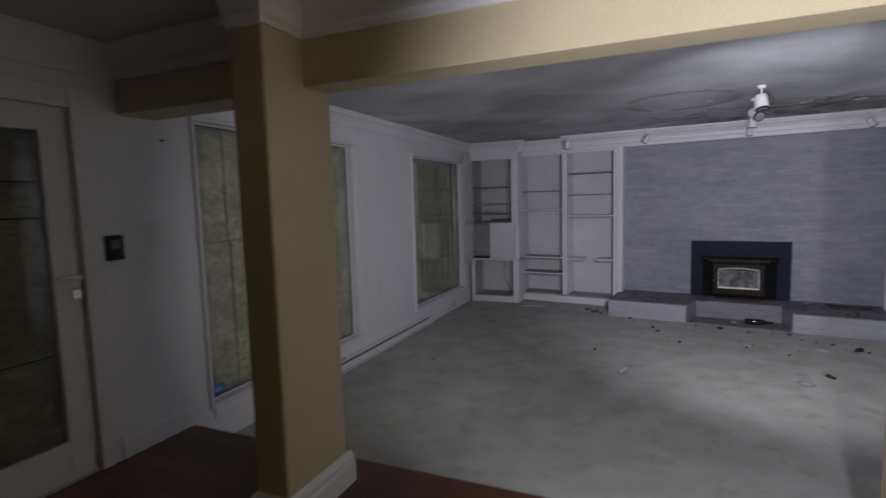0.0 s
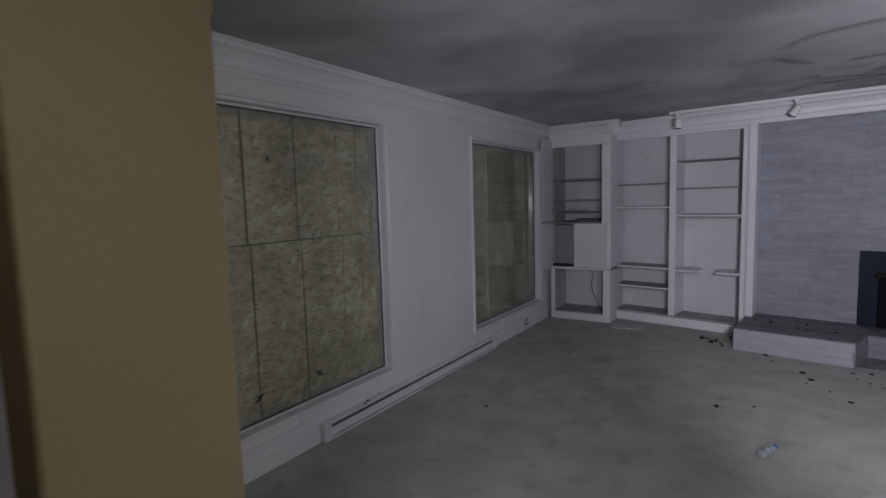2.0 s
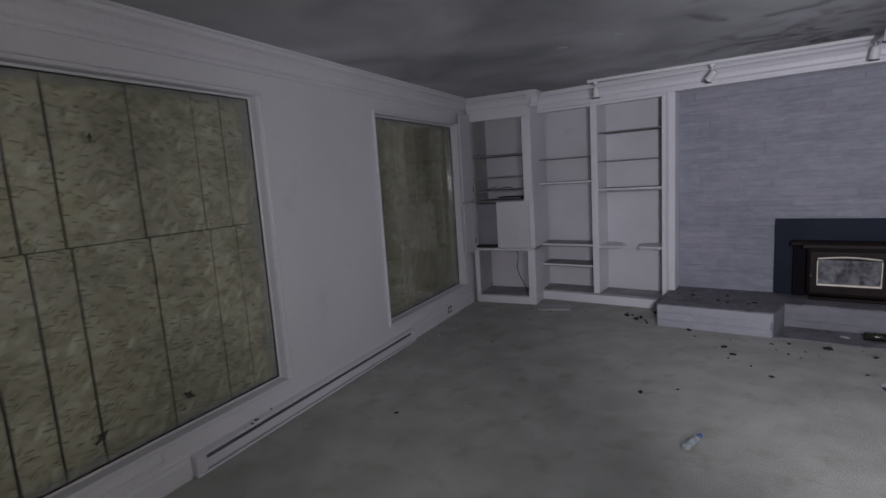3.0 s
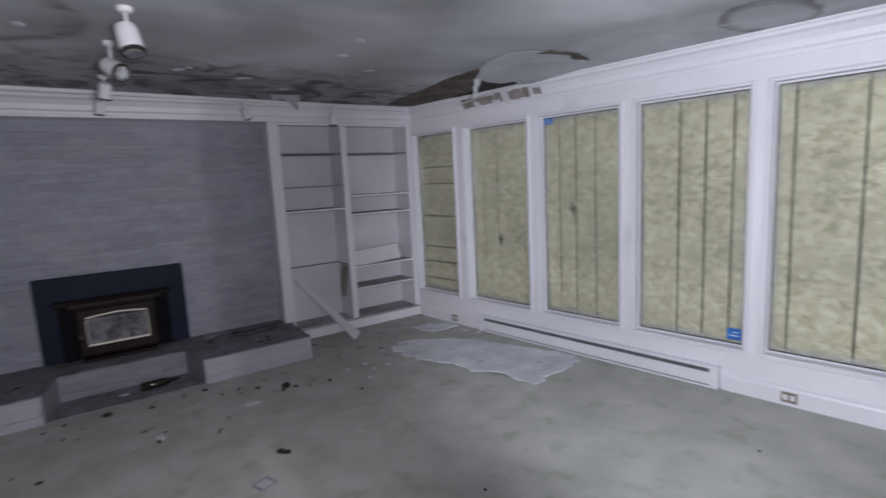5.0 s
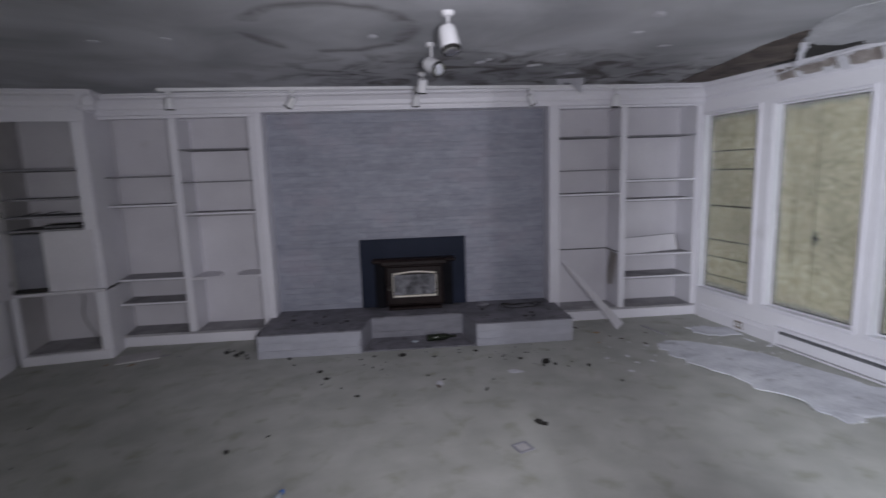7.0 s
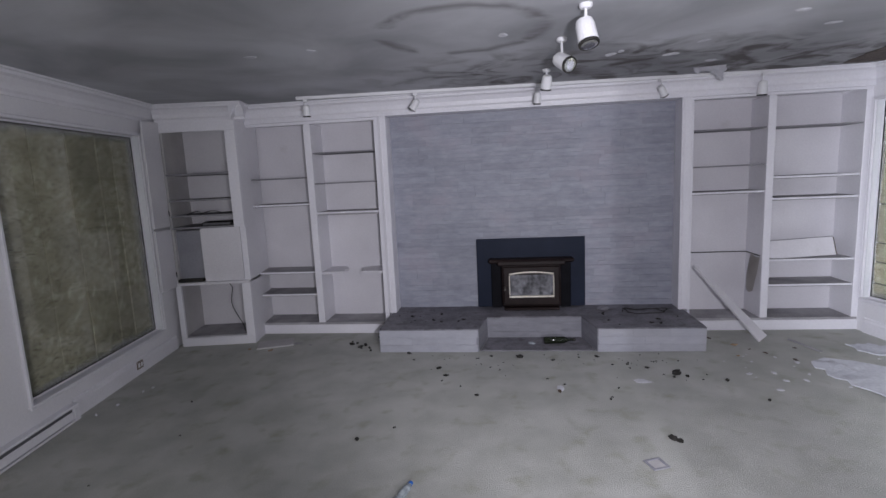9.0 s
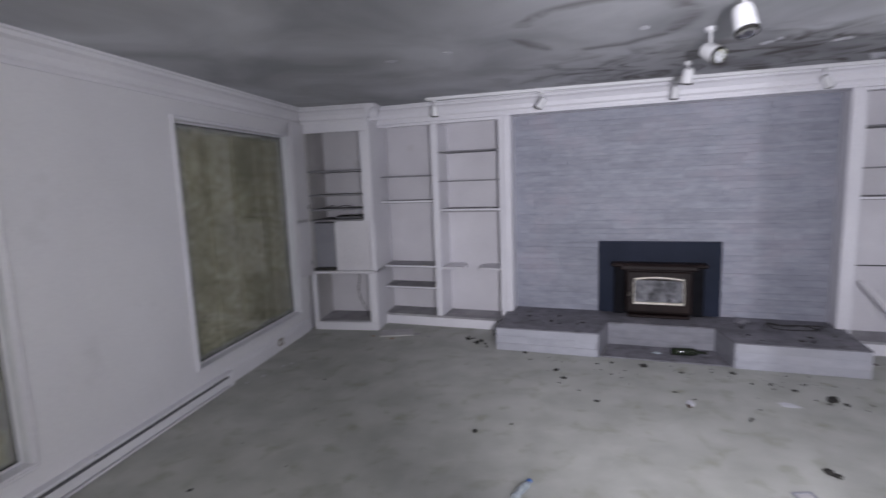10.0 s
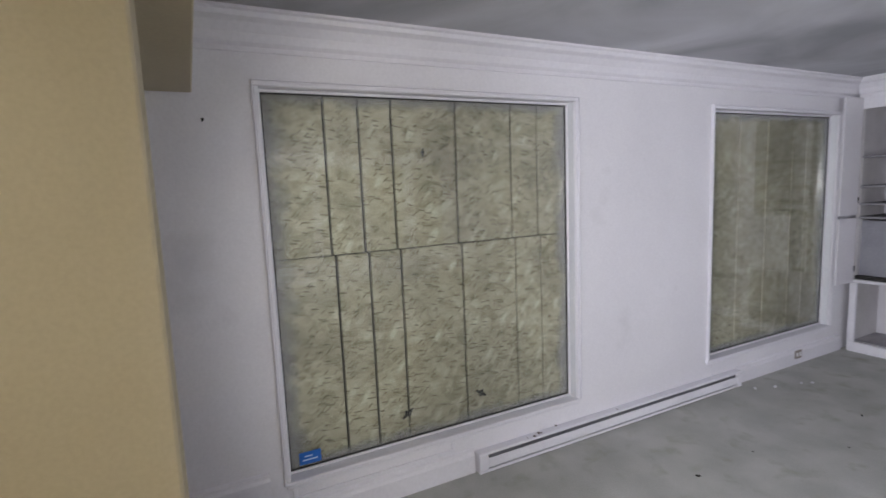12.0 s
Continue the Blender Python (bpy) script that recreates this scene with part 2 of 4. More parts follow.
def ledge_stone(name, dark, light, tint, per_piece):
    """Painted thin stone: layered rough faces, with a little brown showing through the paint."""
    m = bpy.data.materials.new(name)
    m.use_nodes = True
    t, L = m.node_tree.nodes, m.node_tree.links
    bsdf = t["Principled BSDF"]
    place = t.new("ShaderNodeNewGeometry").outputs["Position"]

    def layer(scale, detail):
        lay = t.new("ShaderNodeMapping")
        lay.inputs["Scale"].default_value = scale
        n = t.new("ShaderNodeTexNoise")
        n.inputs["Scale"].default_value, n.inputs["Detail"].default_value, n.inputs["Roughness"].default_value = 1.0, detail, 0.65
        L.new(place, lay.inputs[0]), L.new(lay.outputs[0], n.inputs["Vector"])
        return n.outputs["Fac"]

    split, broad, grit, dash = layer((7, 7, 34), 5), layer((1.9, 1.9, 2.6), 7), layer((60, 60, 90), 3), layer((9, 9, 24), 4)
    ramp = t.new("ShaderNodeValToRGB")
    ramp.color_ramp.elements[0].position, ramp.color_ramp.elements[1].position = 0.32, 0.68
    ramp.color_ramp.elements[0].color, ramp.color_ramp.elements[1].color = (*dark, 1), (*light, 1)
    sum_ = t.new("ShaderNodeMath")
    sum_.operation = "MULTIPLY_ADD"
    sum_.inputs[1].default_value = 0.22
    half = t.new("ShaderNodeMath")
    half.operation = "MULTIPLY"
    half.inputs[1].default_value = 0.45
    short = t.new("ShaderNodeMath")
    short.operation = "MULTIPLY_ADD"
    short.inputs[1].default_value = 0.33
    L.new(dash, short.inputs[0]), L.new(half.outputs[0], short.inputs[2])
    L.new(broad, half.inputs[0]), L.new(split, sum_.inputs[0]), L.new(short.outputs[0], sum_.inputs[2]), L.new(sum_.outputs[0], ramp.inputs[0])
    worn = t.new("ShaderNodeMapRange")
    worn.inputs["From Min"].default_value, worn.inputs["From Max"].default_value, worn.inputs["To Max"].default_value = 0.52, 0.72, 0.55
    L.new(broad, worn.inputs[0])
    mix = t.new("ShaderNodeMix")
    mix.data_type = "RGBA"
    L.new(worn.outputs[0], mix.inputs[0]), L.new(ramp.outputs[0], mix.inputs[6])
    mix.inputs[7].default_value = (*tint, 1)
    info, hsv, span = t.new("ShaderNodeObjectInfo"), t.new("ShaderNodeHueSaturation"), t.new("ShaderNodeMapRange")
    span.inputs["To Min"].default_value, span.inputs["To Max"].default_value = 1 - per_piece, 1 + per_piece
    L.new(info.outputs["Random"], span.inputs[0]), L.new(span.outputs[0], hsv.inputs["Value"]), L.new(mix.outputs[2], hsv.inputs["Color"]), L.new(hsv.outputs[0], bsdf.inputs["Base Color"])
    bsdf.inputs["Roughness"].default_value = 0.55
    coarse = t.new("ShaderNodeBump")
    coarse.inputs["Strength"].default_value, coarse.inputs["Distance"].default_value = 0.45, 0.010
    L.new(split, coarse.inputs["Height"])
    rough = t.new("ShaderNodeBump")
    rough.inputs["Strength"].default_value, rough.inputs["Distance"].default_value = 0.4, 0.003
    L.new(grit, rough.inputs["Height"]), L.new(coarse.outputs[0], rough.inputs["Normal"]), L.new(rough.outputs[0], bsdf.inputs["Normal"])
    return m


def ceiling_board():
    """Painted ceiling board with damp patches, rings and mould where the roof leaked."""
    m = bpy.data.materials.new("damp_ceiling")
    m.use_nodes = True
    t, L = m.node_tree.nodes, m.node_tree.links
    bsdf = t["Principled BSDF"]
    where = t.new("ShaderNodeTexCoord").outputs["Object"]

    def noise_at(scale, detail=6, distortion=0.0):
        n = t.new("ShaderNodeTexNoise")
        n.inputs["Scale"].default_value, n.inputs["Detail"].default_value, n.inputs["Distortion"].default_value = scale, detail, distortion
        L.new(where, n.inputs["Vector"])
        return n.outputs["Fac"]

    def math_node(op, a, b):
        n = t.new("ShaderNodeMath")
        n.operation = op
        n.use_clamp = op == "MULTIPLY"
        for i, v in enumerate((a, b)):
            if isinstance(v, (int, float)):
                n.inputs[i].default_value = v
            else:
                L.new(v, n.inputs[i])
        return n.outputs[0]

    def reach(v, lo, hi):
        n = t.new("ShaderNodeMapRange")
        n.inputs["From Min"].default_value, n.inputs["From Max"].default_value = lo, hi
        L.new(v, n.inputs[0])
        return n.outputs[0]

    def patch(x, y, rx, ry, ragged):
        place = t.new("ShaderNodeMapping")
        place.inputs["Location"].default_value = (-x / rx, -y / ry, 0)
        place.inputs["Scale"].default_value = (1 / (rx * UNIT), 1 / (ry * UNIT), 0)
        L.new(where, place.inputs[0])
        far = t.new("ShaderNodeVectorMath")
        far.operation = "LENGTH"
        L.new(place.outputs[0], far.inputs[0])
        return math_node("ADD", far.outputs["Value"], math_node("MULTIPLY", math_node("SUBTRACT", wander, 0.5), ragged))

    wander = noise_at(2.6, 6, 0.4)
    mottle = noise_at(2.6, 9, 1.5)
    fine = noise_at(90, 3)
    # broad damp field along the fireplace and the window wall
    field = reach(patch(2.95, 6.5, 2.6, 1.15, 1.7), 1.05, 0.6)
    mould = math_node("MULTIPLY", field, math_node("ADD", math_node("MULTIPLY", reach(mottle, 0.44, 0.60), 0.74), 0.26))
    # old ring by the lamps
    ring_far = patch(1.147, 5.22, 0.47, 0.48, 0.5)
    ring = math_node("MULTIPLY", reach(ring_far, 1.1, 1.0), reach(ring_far, 0.80, 0.97))
    ring = math_node("MULTIPLY", ring, reach(wander, 0.44, 0.56))
    edge_far = patch(4.42, 3.12, 0.36, 0.24, 0.7)
    edge = math_node("MULTIPLY", reach(edge_far, 1.08, 0.98), reach(edge_far, 0.7, 0.95))
    dark = math_node("MAXIMUM", math_node("MAXIMUM", mould, math_node("MULTIPLY", ring, 0.62)), math_node("MULTIPLY", math_node("MULTIPLY", edge, reach(mottle, 0.36, 0.54)), 0.8))
    base = t.new("ShaderNodeValToRGB")
    base.color_ramp.elements[0].position, base.color_ramp.elements[1].position = 0.34, 0.66
    base.color_ramp.elements[0].color, base.color_ramp.elements[1].color = (0.33, 0.336, 0.358, 1), (0.57, 0.578, 0.61, 1)
    L.new(noise_at(1.1, 7, 0.5), base.inputs[0])
    mix = t.new("ShaderNodeMix")
    mix.data_type = "RGBA"
    L.new(math_node("MULTIPLY", dark, 0.9), mix.inputs[0]), L.new(base.outputs[0], mix.inputs[6])
    mix.inputs[7].default_value = (0.075, 0.062, 0.058, 1)
    L.new(mix.outputs[2], bsdf.inputs["Base Color"])
    bsdf.inputs["Roughness"].default_value = 0.75
    relief = t.new("ShaderNodeBump")
    relief.inputs["Strength"].default_value, relief.inputs["Distance"].default_value = 0.5, 0.012
    L.new(math_node("ADD", math_node("MULTIPLY", fine, 0.12), math_node("ADD", wander, math_node("MULTIPLY", mould, 0.6))), relief.inputs["Height"])
    L.new(relief.outputs[0], bsdf.inputs["Normal"])
    return m


def clear_glass():
    """Window glass with a film of dust, thickest along the rim of the pane."""
    m = bpy.data.materials.new("window_glass")
    m.use_nodes = True
    t, L = m.node_tree.nodes, m.node_tree.links
    bsdf = t["Principled BSDF"]
    bsdf.inputs["Base Color"].default_value = (0.92, 0.95, 0.93, 1)
    bsdf.inputs["Transmission Weight"].default_value, bsdf.inputs["Roughness"].default_value, bsdf.inputs["IOR"].default_value = 1.0, 0.01, 1.33
    apart, cloud = t.new("ShaderNodeSeparateXYZ"), t.new("ShaderNodeTexNoise")
    spot = t.new("ShaderNodeTexCoord")
    cloud.inputs["Scale"].default_value, cloud.inputs["Detail"].default_value = 7.0, 5
    L.new(spot.outputs["Generated"], apart.inputs[0]), L.new(spot.outputs["Object"], cloud.inputs["Vector"])

    def op(kind, x, y):
        n = t.new("ShaderNodeMath")
        n.operation = kind
        for i, v in enumerate((x, y)):
            if isinstance(v, (int, float)):
                n.inputs[i].default_value = v
            else:
                L.new(v, n.inputs[i])
        return n.outputs[0]

    across = op("SUBTRACT", 0.5, op("ABSOLUTE", op("SUBTRACT", apart.outputs[1], 0.5), 0))
    upward = op("SUBTRACT", 0.5, op("ABSOLUTE", op("SUBTRACT", apart.outputs[2], 0.5), 0))
    rim = op("MINIMUM", across, op("MULTIPLY", upward, 1.6))
    rim = op("ADD", rim, op("MULTIPLY", op("SUBTRACT", cloud.outputs["Fac"], 0.5), 0.10))
    veil = t.new("ShaderNodeMapRange")
    for name, v in (("From Min", 0.0), ("From Max", 0.055), ("To Min", 0.42), ("To Max", 0.008)):
        veil.inputs[name].default_value = v
    L.new(rim, veil.inputs[0])
    dust, blend = t.new("ShaderNodeBsdfDiffuse"), t.new("ShaderNodeMixShader")
    dust.inputs[0].default_value = (0.36, 0.37, 0.39, 1)
    L.new(veil.outputs[0], blend.inputs[0]), L.new(bsdf.outputs[0], blend.inputs[1]), L.new(dust.outputs[0], blend.inputs[2])
    L.new(blend.outputs[0], t["Material Output"].inputs[0])
    return m


WHITE = material("white_paint", (0.70, 0.69, 0.735), (0.80, 0.79, 0.835), 0.44, 1.2, 45, 0.12, 0.001)
WALL = material("wall_paint", (0.70, 0.69, 0.725), (0.795, 0.785, 0.82), 0.55, 0.9, 80, 0.12, 0.001, stain=(0.50, 0.49, 0.50), stain_at=(0.62, 0.85))
YELLOW = material("yellow_paint", (0.475, 0.41, 0.265), (0.555, 0.485, 0.32), 0.55, 1.4, 90, 0.15, 0.001)
CARPET = material("carpet", (0.385, 0.388, 0.36), (0.51, 0.513, 0.486), 0.95, 3.2, 130, 0.8, 0.006, stain=(0.285, 0.285, 0.215), stain_at=(0.55, 0.86), spec=0.1, warp=0.15)
STONE = ledge_stone("painted_stone", (0.205, 0.215, 0.262), (0.385, 0.395, 0.455), (0.325, 0.285, 0.335), 0.08)
MORTAR = material("painted_joint", (0.25, 0.26, 0.31), (0.32, 0.33, 0.38), 0.8, 4, 60, 0.5, 0.004)
SLATE = material("hearth_slate", (0.125, 0.12, 0.138), (0.235, 0.228, 0.255), 0.7, 5, 40, 0.5, 0.004, stain=(0.075, 0.07, 0.075), stain_at=(0.55, 0.75))
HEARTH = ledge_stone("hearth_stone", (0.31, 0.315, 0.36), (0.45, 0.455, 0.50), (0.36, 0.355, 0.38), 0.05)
# darker tones of the hearth stone, for the three recess sides
HEARTH_DARK = ledge_stone("darker_hearth_stone", (0.17, 0.17, 0.195), (0.31, 0.31, 0.345), (0.24, 0.235, 0.25), 0.05)
STEEL = material("black_steel", (0.010, 0.015, 0.030), (0.017, 0.023, 0.044), 0.55, 3, 120, 0.1, 0.0006, spec=0.15)
IRON = material("cast_iron", (0.010, 0.006, 0.006), (0.024, 0.015, 0.014), 0.45, 5, 90, 0.2, 0.001, spec=0.2)
BRASS = material("worn_brass", (0.72, 0.66, 0.56), (0.90, 0.85, 0.76), 0.38, 8, 90, 0.05, 0.0005, metal=1.0)
SOOT = material("sooty_glass", (0.05, 0.05, 0.055), (0.26, 0.26, 0.285), 0.25, 9, 30, 0.1, 0.001, warp=1.0)
WOOD = material("dark_floorboard", (0.075, 0.028, 0.013), (0.15, 0.062, 0.030), 0.38, 2.5, 50, 0.15, 0.001, per_piece=0.18)
DARK_METAL = material("dark_metal", (0.02, 0.02, 0.02), (0.05, 0.05, 0.05), 0.5, 5, 80, 0.1, 0.001, metal=0.6)
RUBBLE = material("bare_batten", (0.045, 0.030, 0.022), (0.16, 0.11, 0.08), 0.9, 5, 40, 0.8, 0.01, warp=1.0)
BLACK = material("matt_black", (0.004, 0.004, 0.006), (0.009, 0.009, 0.012), 0.7, 6, 60, 0.05, spec=0.1)
BROWN_PLATE = material("brown_plate", (0.20, 0.165, 0.14), (0.27, 0.23, 0.20), 0.45, 6, 60, 0.05)
PEEL = material("peeled_wood", (0.15, 0.125, 0.115), (0.36, 0.325, 0.305), 0.8, 9, 60, 0.3, 0.002, warp=0.5)
BARE = material("bare_brown_board", (0.05, 0.038, 0.032), (0.18, 0.145, 0.125), 0.85, 4, 40, 0.5, 0.004, warp=0.6)
PAPER = material("plaster_paper", (0.52, 0.52, 0.56), (0.70, 0.70, 0.74), 0.8, 5, 50, 0.4, 0.003)
SHEET = material("fallen_plaster", (0.50, 0.51, 0.56), (0.74, 0.75, 0.80), 0.7, 3.5, 40, 0.5, 0.004, stain=(0.36, 0.36, 0.39), stain_at=(0.60, 0.74))
CHAR = material("charred_bits", (0.010, 0.010, 0.009), (0.035, 0.032, 0.028), 0.8, 12, 90, 0.5, 0.002)
SAGGING = material("loose_ceiling_sheet", (0.38, 0.387, 0.412), (0.56, 0.568, 0.60), 0.75, 3, 50, 0.3, 0.003)
# dark tone that paints in shade on high shelves and a loose board's edge
UNDER = material("shaded_shelf_edge", (0.185, 0.18, 0.195), (0.29, 0.285, 0.30), 0.75, 4, 70, 0.2, 0.001)
SHELF = material("shelf_paint", (0.60, 0.585, 0.62), (0.70, 0.685, 0.72), 0.45, 2, 60, 0.1, 0.001, stain=(0.52, 0.50, 0.50), stain_at=(0.70, 0.90))
TAN = material("tan_paper", (0.46, 0.43, 0.41), (0.58, 0.55, 0.53), 0.85, 4, 50, 0.2, 0.001)
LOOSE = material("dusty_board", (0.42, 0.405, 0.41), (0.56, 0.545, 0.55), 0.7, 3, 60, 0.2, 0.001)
DUST = material("dusty_shelf", (0.25, 0.242, 0.255), (0.42, 0.41, 0.425), 0.8, 5, 70, 0.2, 0.001)
BLUE = material("blue_sticker", (0.012, 0.11, 0.42), (0.02, 0.15, 0.52), 0.35, 8, 50, 0.0)
STICKER_INK = material("sticker_ink", (0.5, 0.6, 0.75), (0.6, 0.7, 0.8), 0.4, 8, 50, 0.0)
LAMP_WHITE = material("lamp_enamel", (0.70, 0.70, 0.72), (0.80, 0.80, 0.82), 0.3, 4, 60, 0.0)
REFLECTOR = material("lamp_reflector", (0.75, 0.75, 0.78), (0.9, 0.9, 0.92), 0.12, 6, 40, 0.1, 0.001, metal=1.0)
GREY_PLASTIC = material("grey_plastic", (0.10, 0.10, 0.11), (0.16, 0.16, 0.17), 0.5, 6, 60, 0.1, 0.001)
GREY_PANEL = material("grey_panel", (0.22, 0.22, 0.25), (0.30, 0.30, 0.33), 0.5, 4, 60, 0.1, 0.001)
CARDBOARD = material("cardboard", (0.28, 0.19, 0.11), (0.38, 0.27, 0.17), 0.85, 5, 60, 0.2, 0.001)
BOTTLE = material("dark_bottle_glass", (0.010, 0.014, 0.008), (0.020, 0.026, 0.014), 0.12, 6, 60, 0.0)
PET = material("clear_plastic", (0.22, 0.25, 0.28), (0.50, 0.55, 0.58), 0.15, 9, 60, 0.2, 0.002)
GLOSS = material("gloss_jamb_paint", (0.66, 0.67, 0.70), (0.76, 0.77, 0.80), 0.16, 3, 50, 0.05, 0.0006)
GLASS = clear_glass()
OSB = strand_board()
CEIL = ceiling_board()
ENTRY_CEIL = material("entry_ceiling", (0.46, 0.45, 0.46), (0.55, 0.54, 0.55), 0.8, 1.5, 90, 0.3, 0.002)

# ---- the shell ----
W, E, CEILING, STEP, EDGE = -1.66, 4.81, 2.35, 0.19, 2.27
SILL_W, HEAD_W, SILL_E, HEAD_E = 0.255, 2.058, 0.311, 2.052
WEST_WINDOWS = [(2.425, 4.165), (5.42, 7.012)]
EAST_WINDOWS = [(2.41, 3.18), (3.30, 4.06), (4.19, 4.94), (5.07, 5.83), (6.005, 6.64)]
DOOR = (0.80, 1.72)


def pierced(x0, x1, y0, y1, holes):
    """A wall along y with openings (y0, y1, z0, z1)."""
    bm = bmesh.new()
    last = y0
    for a, b, lo, hi in sorted(holes):
        box(bm, x0, last, 0, x1, a, CEILING)
        if lo > 0:
            box(bm, x0, a, 0, x1, b, lo)
        box(bm, x0, a, hi, x1, b, CEILING)
        last = b
    box(bm, x0, last, 0, x1, y1, CEILING)
    bmesh.ops.remove_doubles(bm, verts=bm.verts, dist=1e-5)
    return bm


structure("floor", prism([(W, EDGE), (E, EDGE), (E, 7.3), (W, 8.4)], -0.12, 0), CARPET, "stained pale grey-green carpet strewn with debris", "floor")
structure("wall_west", pierced(W - 0.16, W, -1.3, 8.4, [(a, b, SILL_W, HEAD_W) for a, b in WEST_WINDOWS] + [(*DOOR, STEP, 2.03)]), WALL, "white painted wall with boarded picture windows", "wall")
structure("wall_east", pierced(E, E + 0.16, 2.0, 7.4, [(a, b, SILL_E, HEAD_E) for a, b in EAST_WINDOWS]), WALL, "white painted wall with a row of boarded windows", "wall")
structure("wall_north", boxed(-2.6, 0.16, 0, 4.7, 0.30, CEILING), WALL, "white painted wall behind the shelving", "wall", NORTH)
structure("wall_south", boxed(1.82, EDGE - 0.13, 0, E, EDGE, CEILING), WALL, "white painted wall beside the step", "wall")
# unseen wall, added so that its edge cuts the entry torch beam
structure("wall_entry_added", boxed(1.70, -1.3, 0, 1.82, EDGE, CEILING), YELLOW, "yellow entry wall, unseen, added to block the torch beam", "wall")
structure("wall_entry_back", boxed(W, -1.42, 0, 1.82, -1.3, CEILING), YELLOW, "yellow painted wall behind the entry", "wall")
structure("ceiling", boxed(W, 2.0, CEILING, E, 8.4, CEILING + 0.12), CEIL, "damp stained grey ceiling with mould patches", "ceiling")
structure("ceiling_entry", boxed(W, -1.3, CEILING, 1.82, 2.0, CEILING + 0.12), ENTRY_CEIL, "plain pale ceiling of the entry", "ceiling")
landing = structure("floor_entry", boxed(W, -1.3, 0, 1.70, EDGE - 0.02, STEP - 0.02), WOOD, "dark red-brown wooden entry floor, one step up", "floor")
structure("step_riser", boxed(W, EDGE - 0.018, 0.002, 1.70, EDGE, STEP - 0.021), WHITE, "white painted riser of the step", "step")

# beam, header and column at the opening
structure("beam", boxed(-0.388, 1.88, 2.008, 1.70, 2.04, CEILING, bevel=0.004), YELLOW, "yellow painted boxed beam across the opening", "beam")
structure("header", boxed(W, 1.95, 2.02, -0.548, 2.17, CEILING, bevel=0.004), YELLOW, "yellow painted header beside the column", "beam")
column = thing("column", at(-0.468, 1.855, STEP), "yellow painted column with white base trim", "column", kind="structure")
part("shaft", boxed(-0.08, -0.205, 0, 0.08, 0.205, CEILING - STEP, bevel=0.006), YELLOW, column)
BASE = [(0, 0), (0.03, 0), (0.03, 0.09), (0.022, 0.105), (0.022, 0.125), (0.010, 0.145), (0, 0.15)]
for a, b, out in (((-0.08, -0.205, 0), (0.08, -0.205, 0), (0, -1, 0)), ((0.08, -0.235, 0), (0.08, 0.235, 0), (1, 0, 0)), ((-0.08, 0.205, 0), (0.08, 0.205, 0), (0, 1, 0)), ((-0.08, -0.235, 0), (-0.08, 0.235, 0), (-1, 0, 0))):
    part("base_trim", sweep(BASE, a, b, out), WHITE, column, "white painted base trim")

CROWN = [(0, -0.155), (0.014, -0.155), (0.016, -0.135), (0.030, -0.120), (0.036, -0.085), (0.060, -0.050), (0.086, -0.036), (0.092, -0.018), (0.105, -0.012), (0.105, 0), (0, 0)]
T = CEILING - 0.001


def crown(name, start, end, out, m=EYE4, profile=CROWN):
    return structure(name, sweep(profile, (*start, T), (*end, T), out), WHITE, "white painted crown moulding", "moulding", m)


crown("crown_west", (W, 2.171), (W, 7.9), (1, 0, 0))
crown("crown_east", (E, 2.2), (E, 7.3), (-1, 0, 0))
crown("crown_north", (-1.5, -0.22), (4.5, -0.22), (0, -1, 0), NORTH)
crown("crown_south", (1.82, EDGE), (E, EDGE), (0, 1, 0))
crown("crown_header", (W, 1.95), (-0.548, 1.95), (0, -1, 0))
crown("crown_entry_west", (W, -1.3), (W, 1.95), (1, 0, 0))


def mitred(profile, path, z):
    """A moulding run along a level line of corners, mitred at each; it stands out to the right of the way."""
    bm, rings = bmesh.new(), []
    ways = [(Vector(b) - Vector(a)).normalized() for a, b in zip(path, path[1:])]
    for k, p in enumerate(path):
        sides = [Vector((w.y, -w.x)) for w in ways[max(0, k - 1):k + 1]]
        o = sides[0] if len(sides) == 1 else (sides[0] + sides[1]) / (1 + sides[0].dot(sides[1]))
        rings.append([bm.verts.new((p[0] + o.x * a, p[1] + o.y * a, z + b)) for a, b in profile])
    for one, two in zip(rings, rings[1:]):
        for i in range(len(profile)):
            j = (i + 1) % len(profile)
            bm.faces.new((one[i], one[j], two[j], two[i]))
    bm.faces.new(rings[0]), bm.faces.new(rings[-1][::-1])
    return bm


structure("crown_beam", mitred(CROWN, [(-0.548, 1.65), (-0.388, 1.65), (-0.388, 1.88), (1.70, 1.88)], T), WHITE, "white painted crown moulding wrapping column and beam", "moulding")
structure("frieze", boxed(-1.60, -0.22, 2.175, 4.38, 0.15, CEILING - 0.002), WHITE, "white painted frieze board over shelving and stone", "trim", NORTH)
SKIRT = [(0, 0), (0.018, 0), (0.018, 0.10), (0.012, 0.115), (0.012, 0.13), (0, 0.14)]
for name, a, b, out in (("baseboard_west", (W, 2.336, 0), (W, 3.415, 0), (1, 0, 0)), ("baseboard_west_far", (W, 5.745, 0), (W, 7.22, 0), (1, 0, 0)),
                        ("baseboard_east", (E, EDGE, 0), (E, 3.42, 0), (-1, 0, 0)), ("baseboard_east_far", (E, 5.70, 0), (E, 6.6, 0), (-1, 0, 0)),
                        ("baseboard_entry", (W, 1.82, STEP), (W, 2.335, STEP), (1, 0, 0))):
    structure(name, sweep(SKIRT, a, b, out), WHITE, "white painted baseboard", "baseboard")


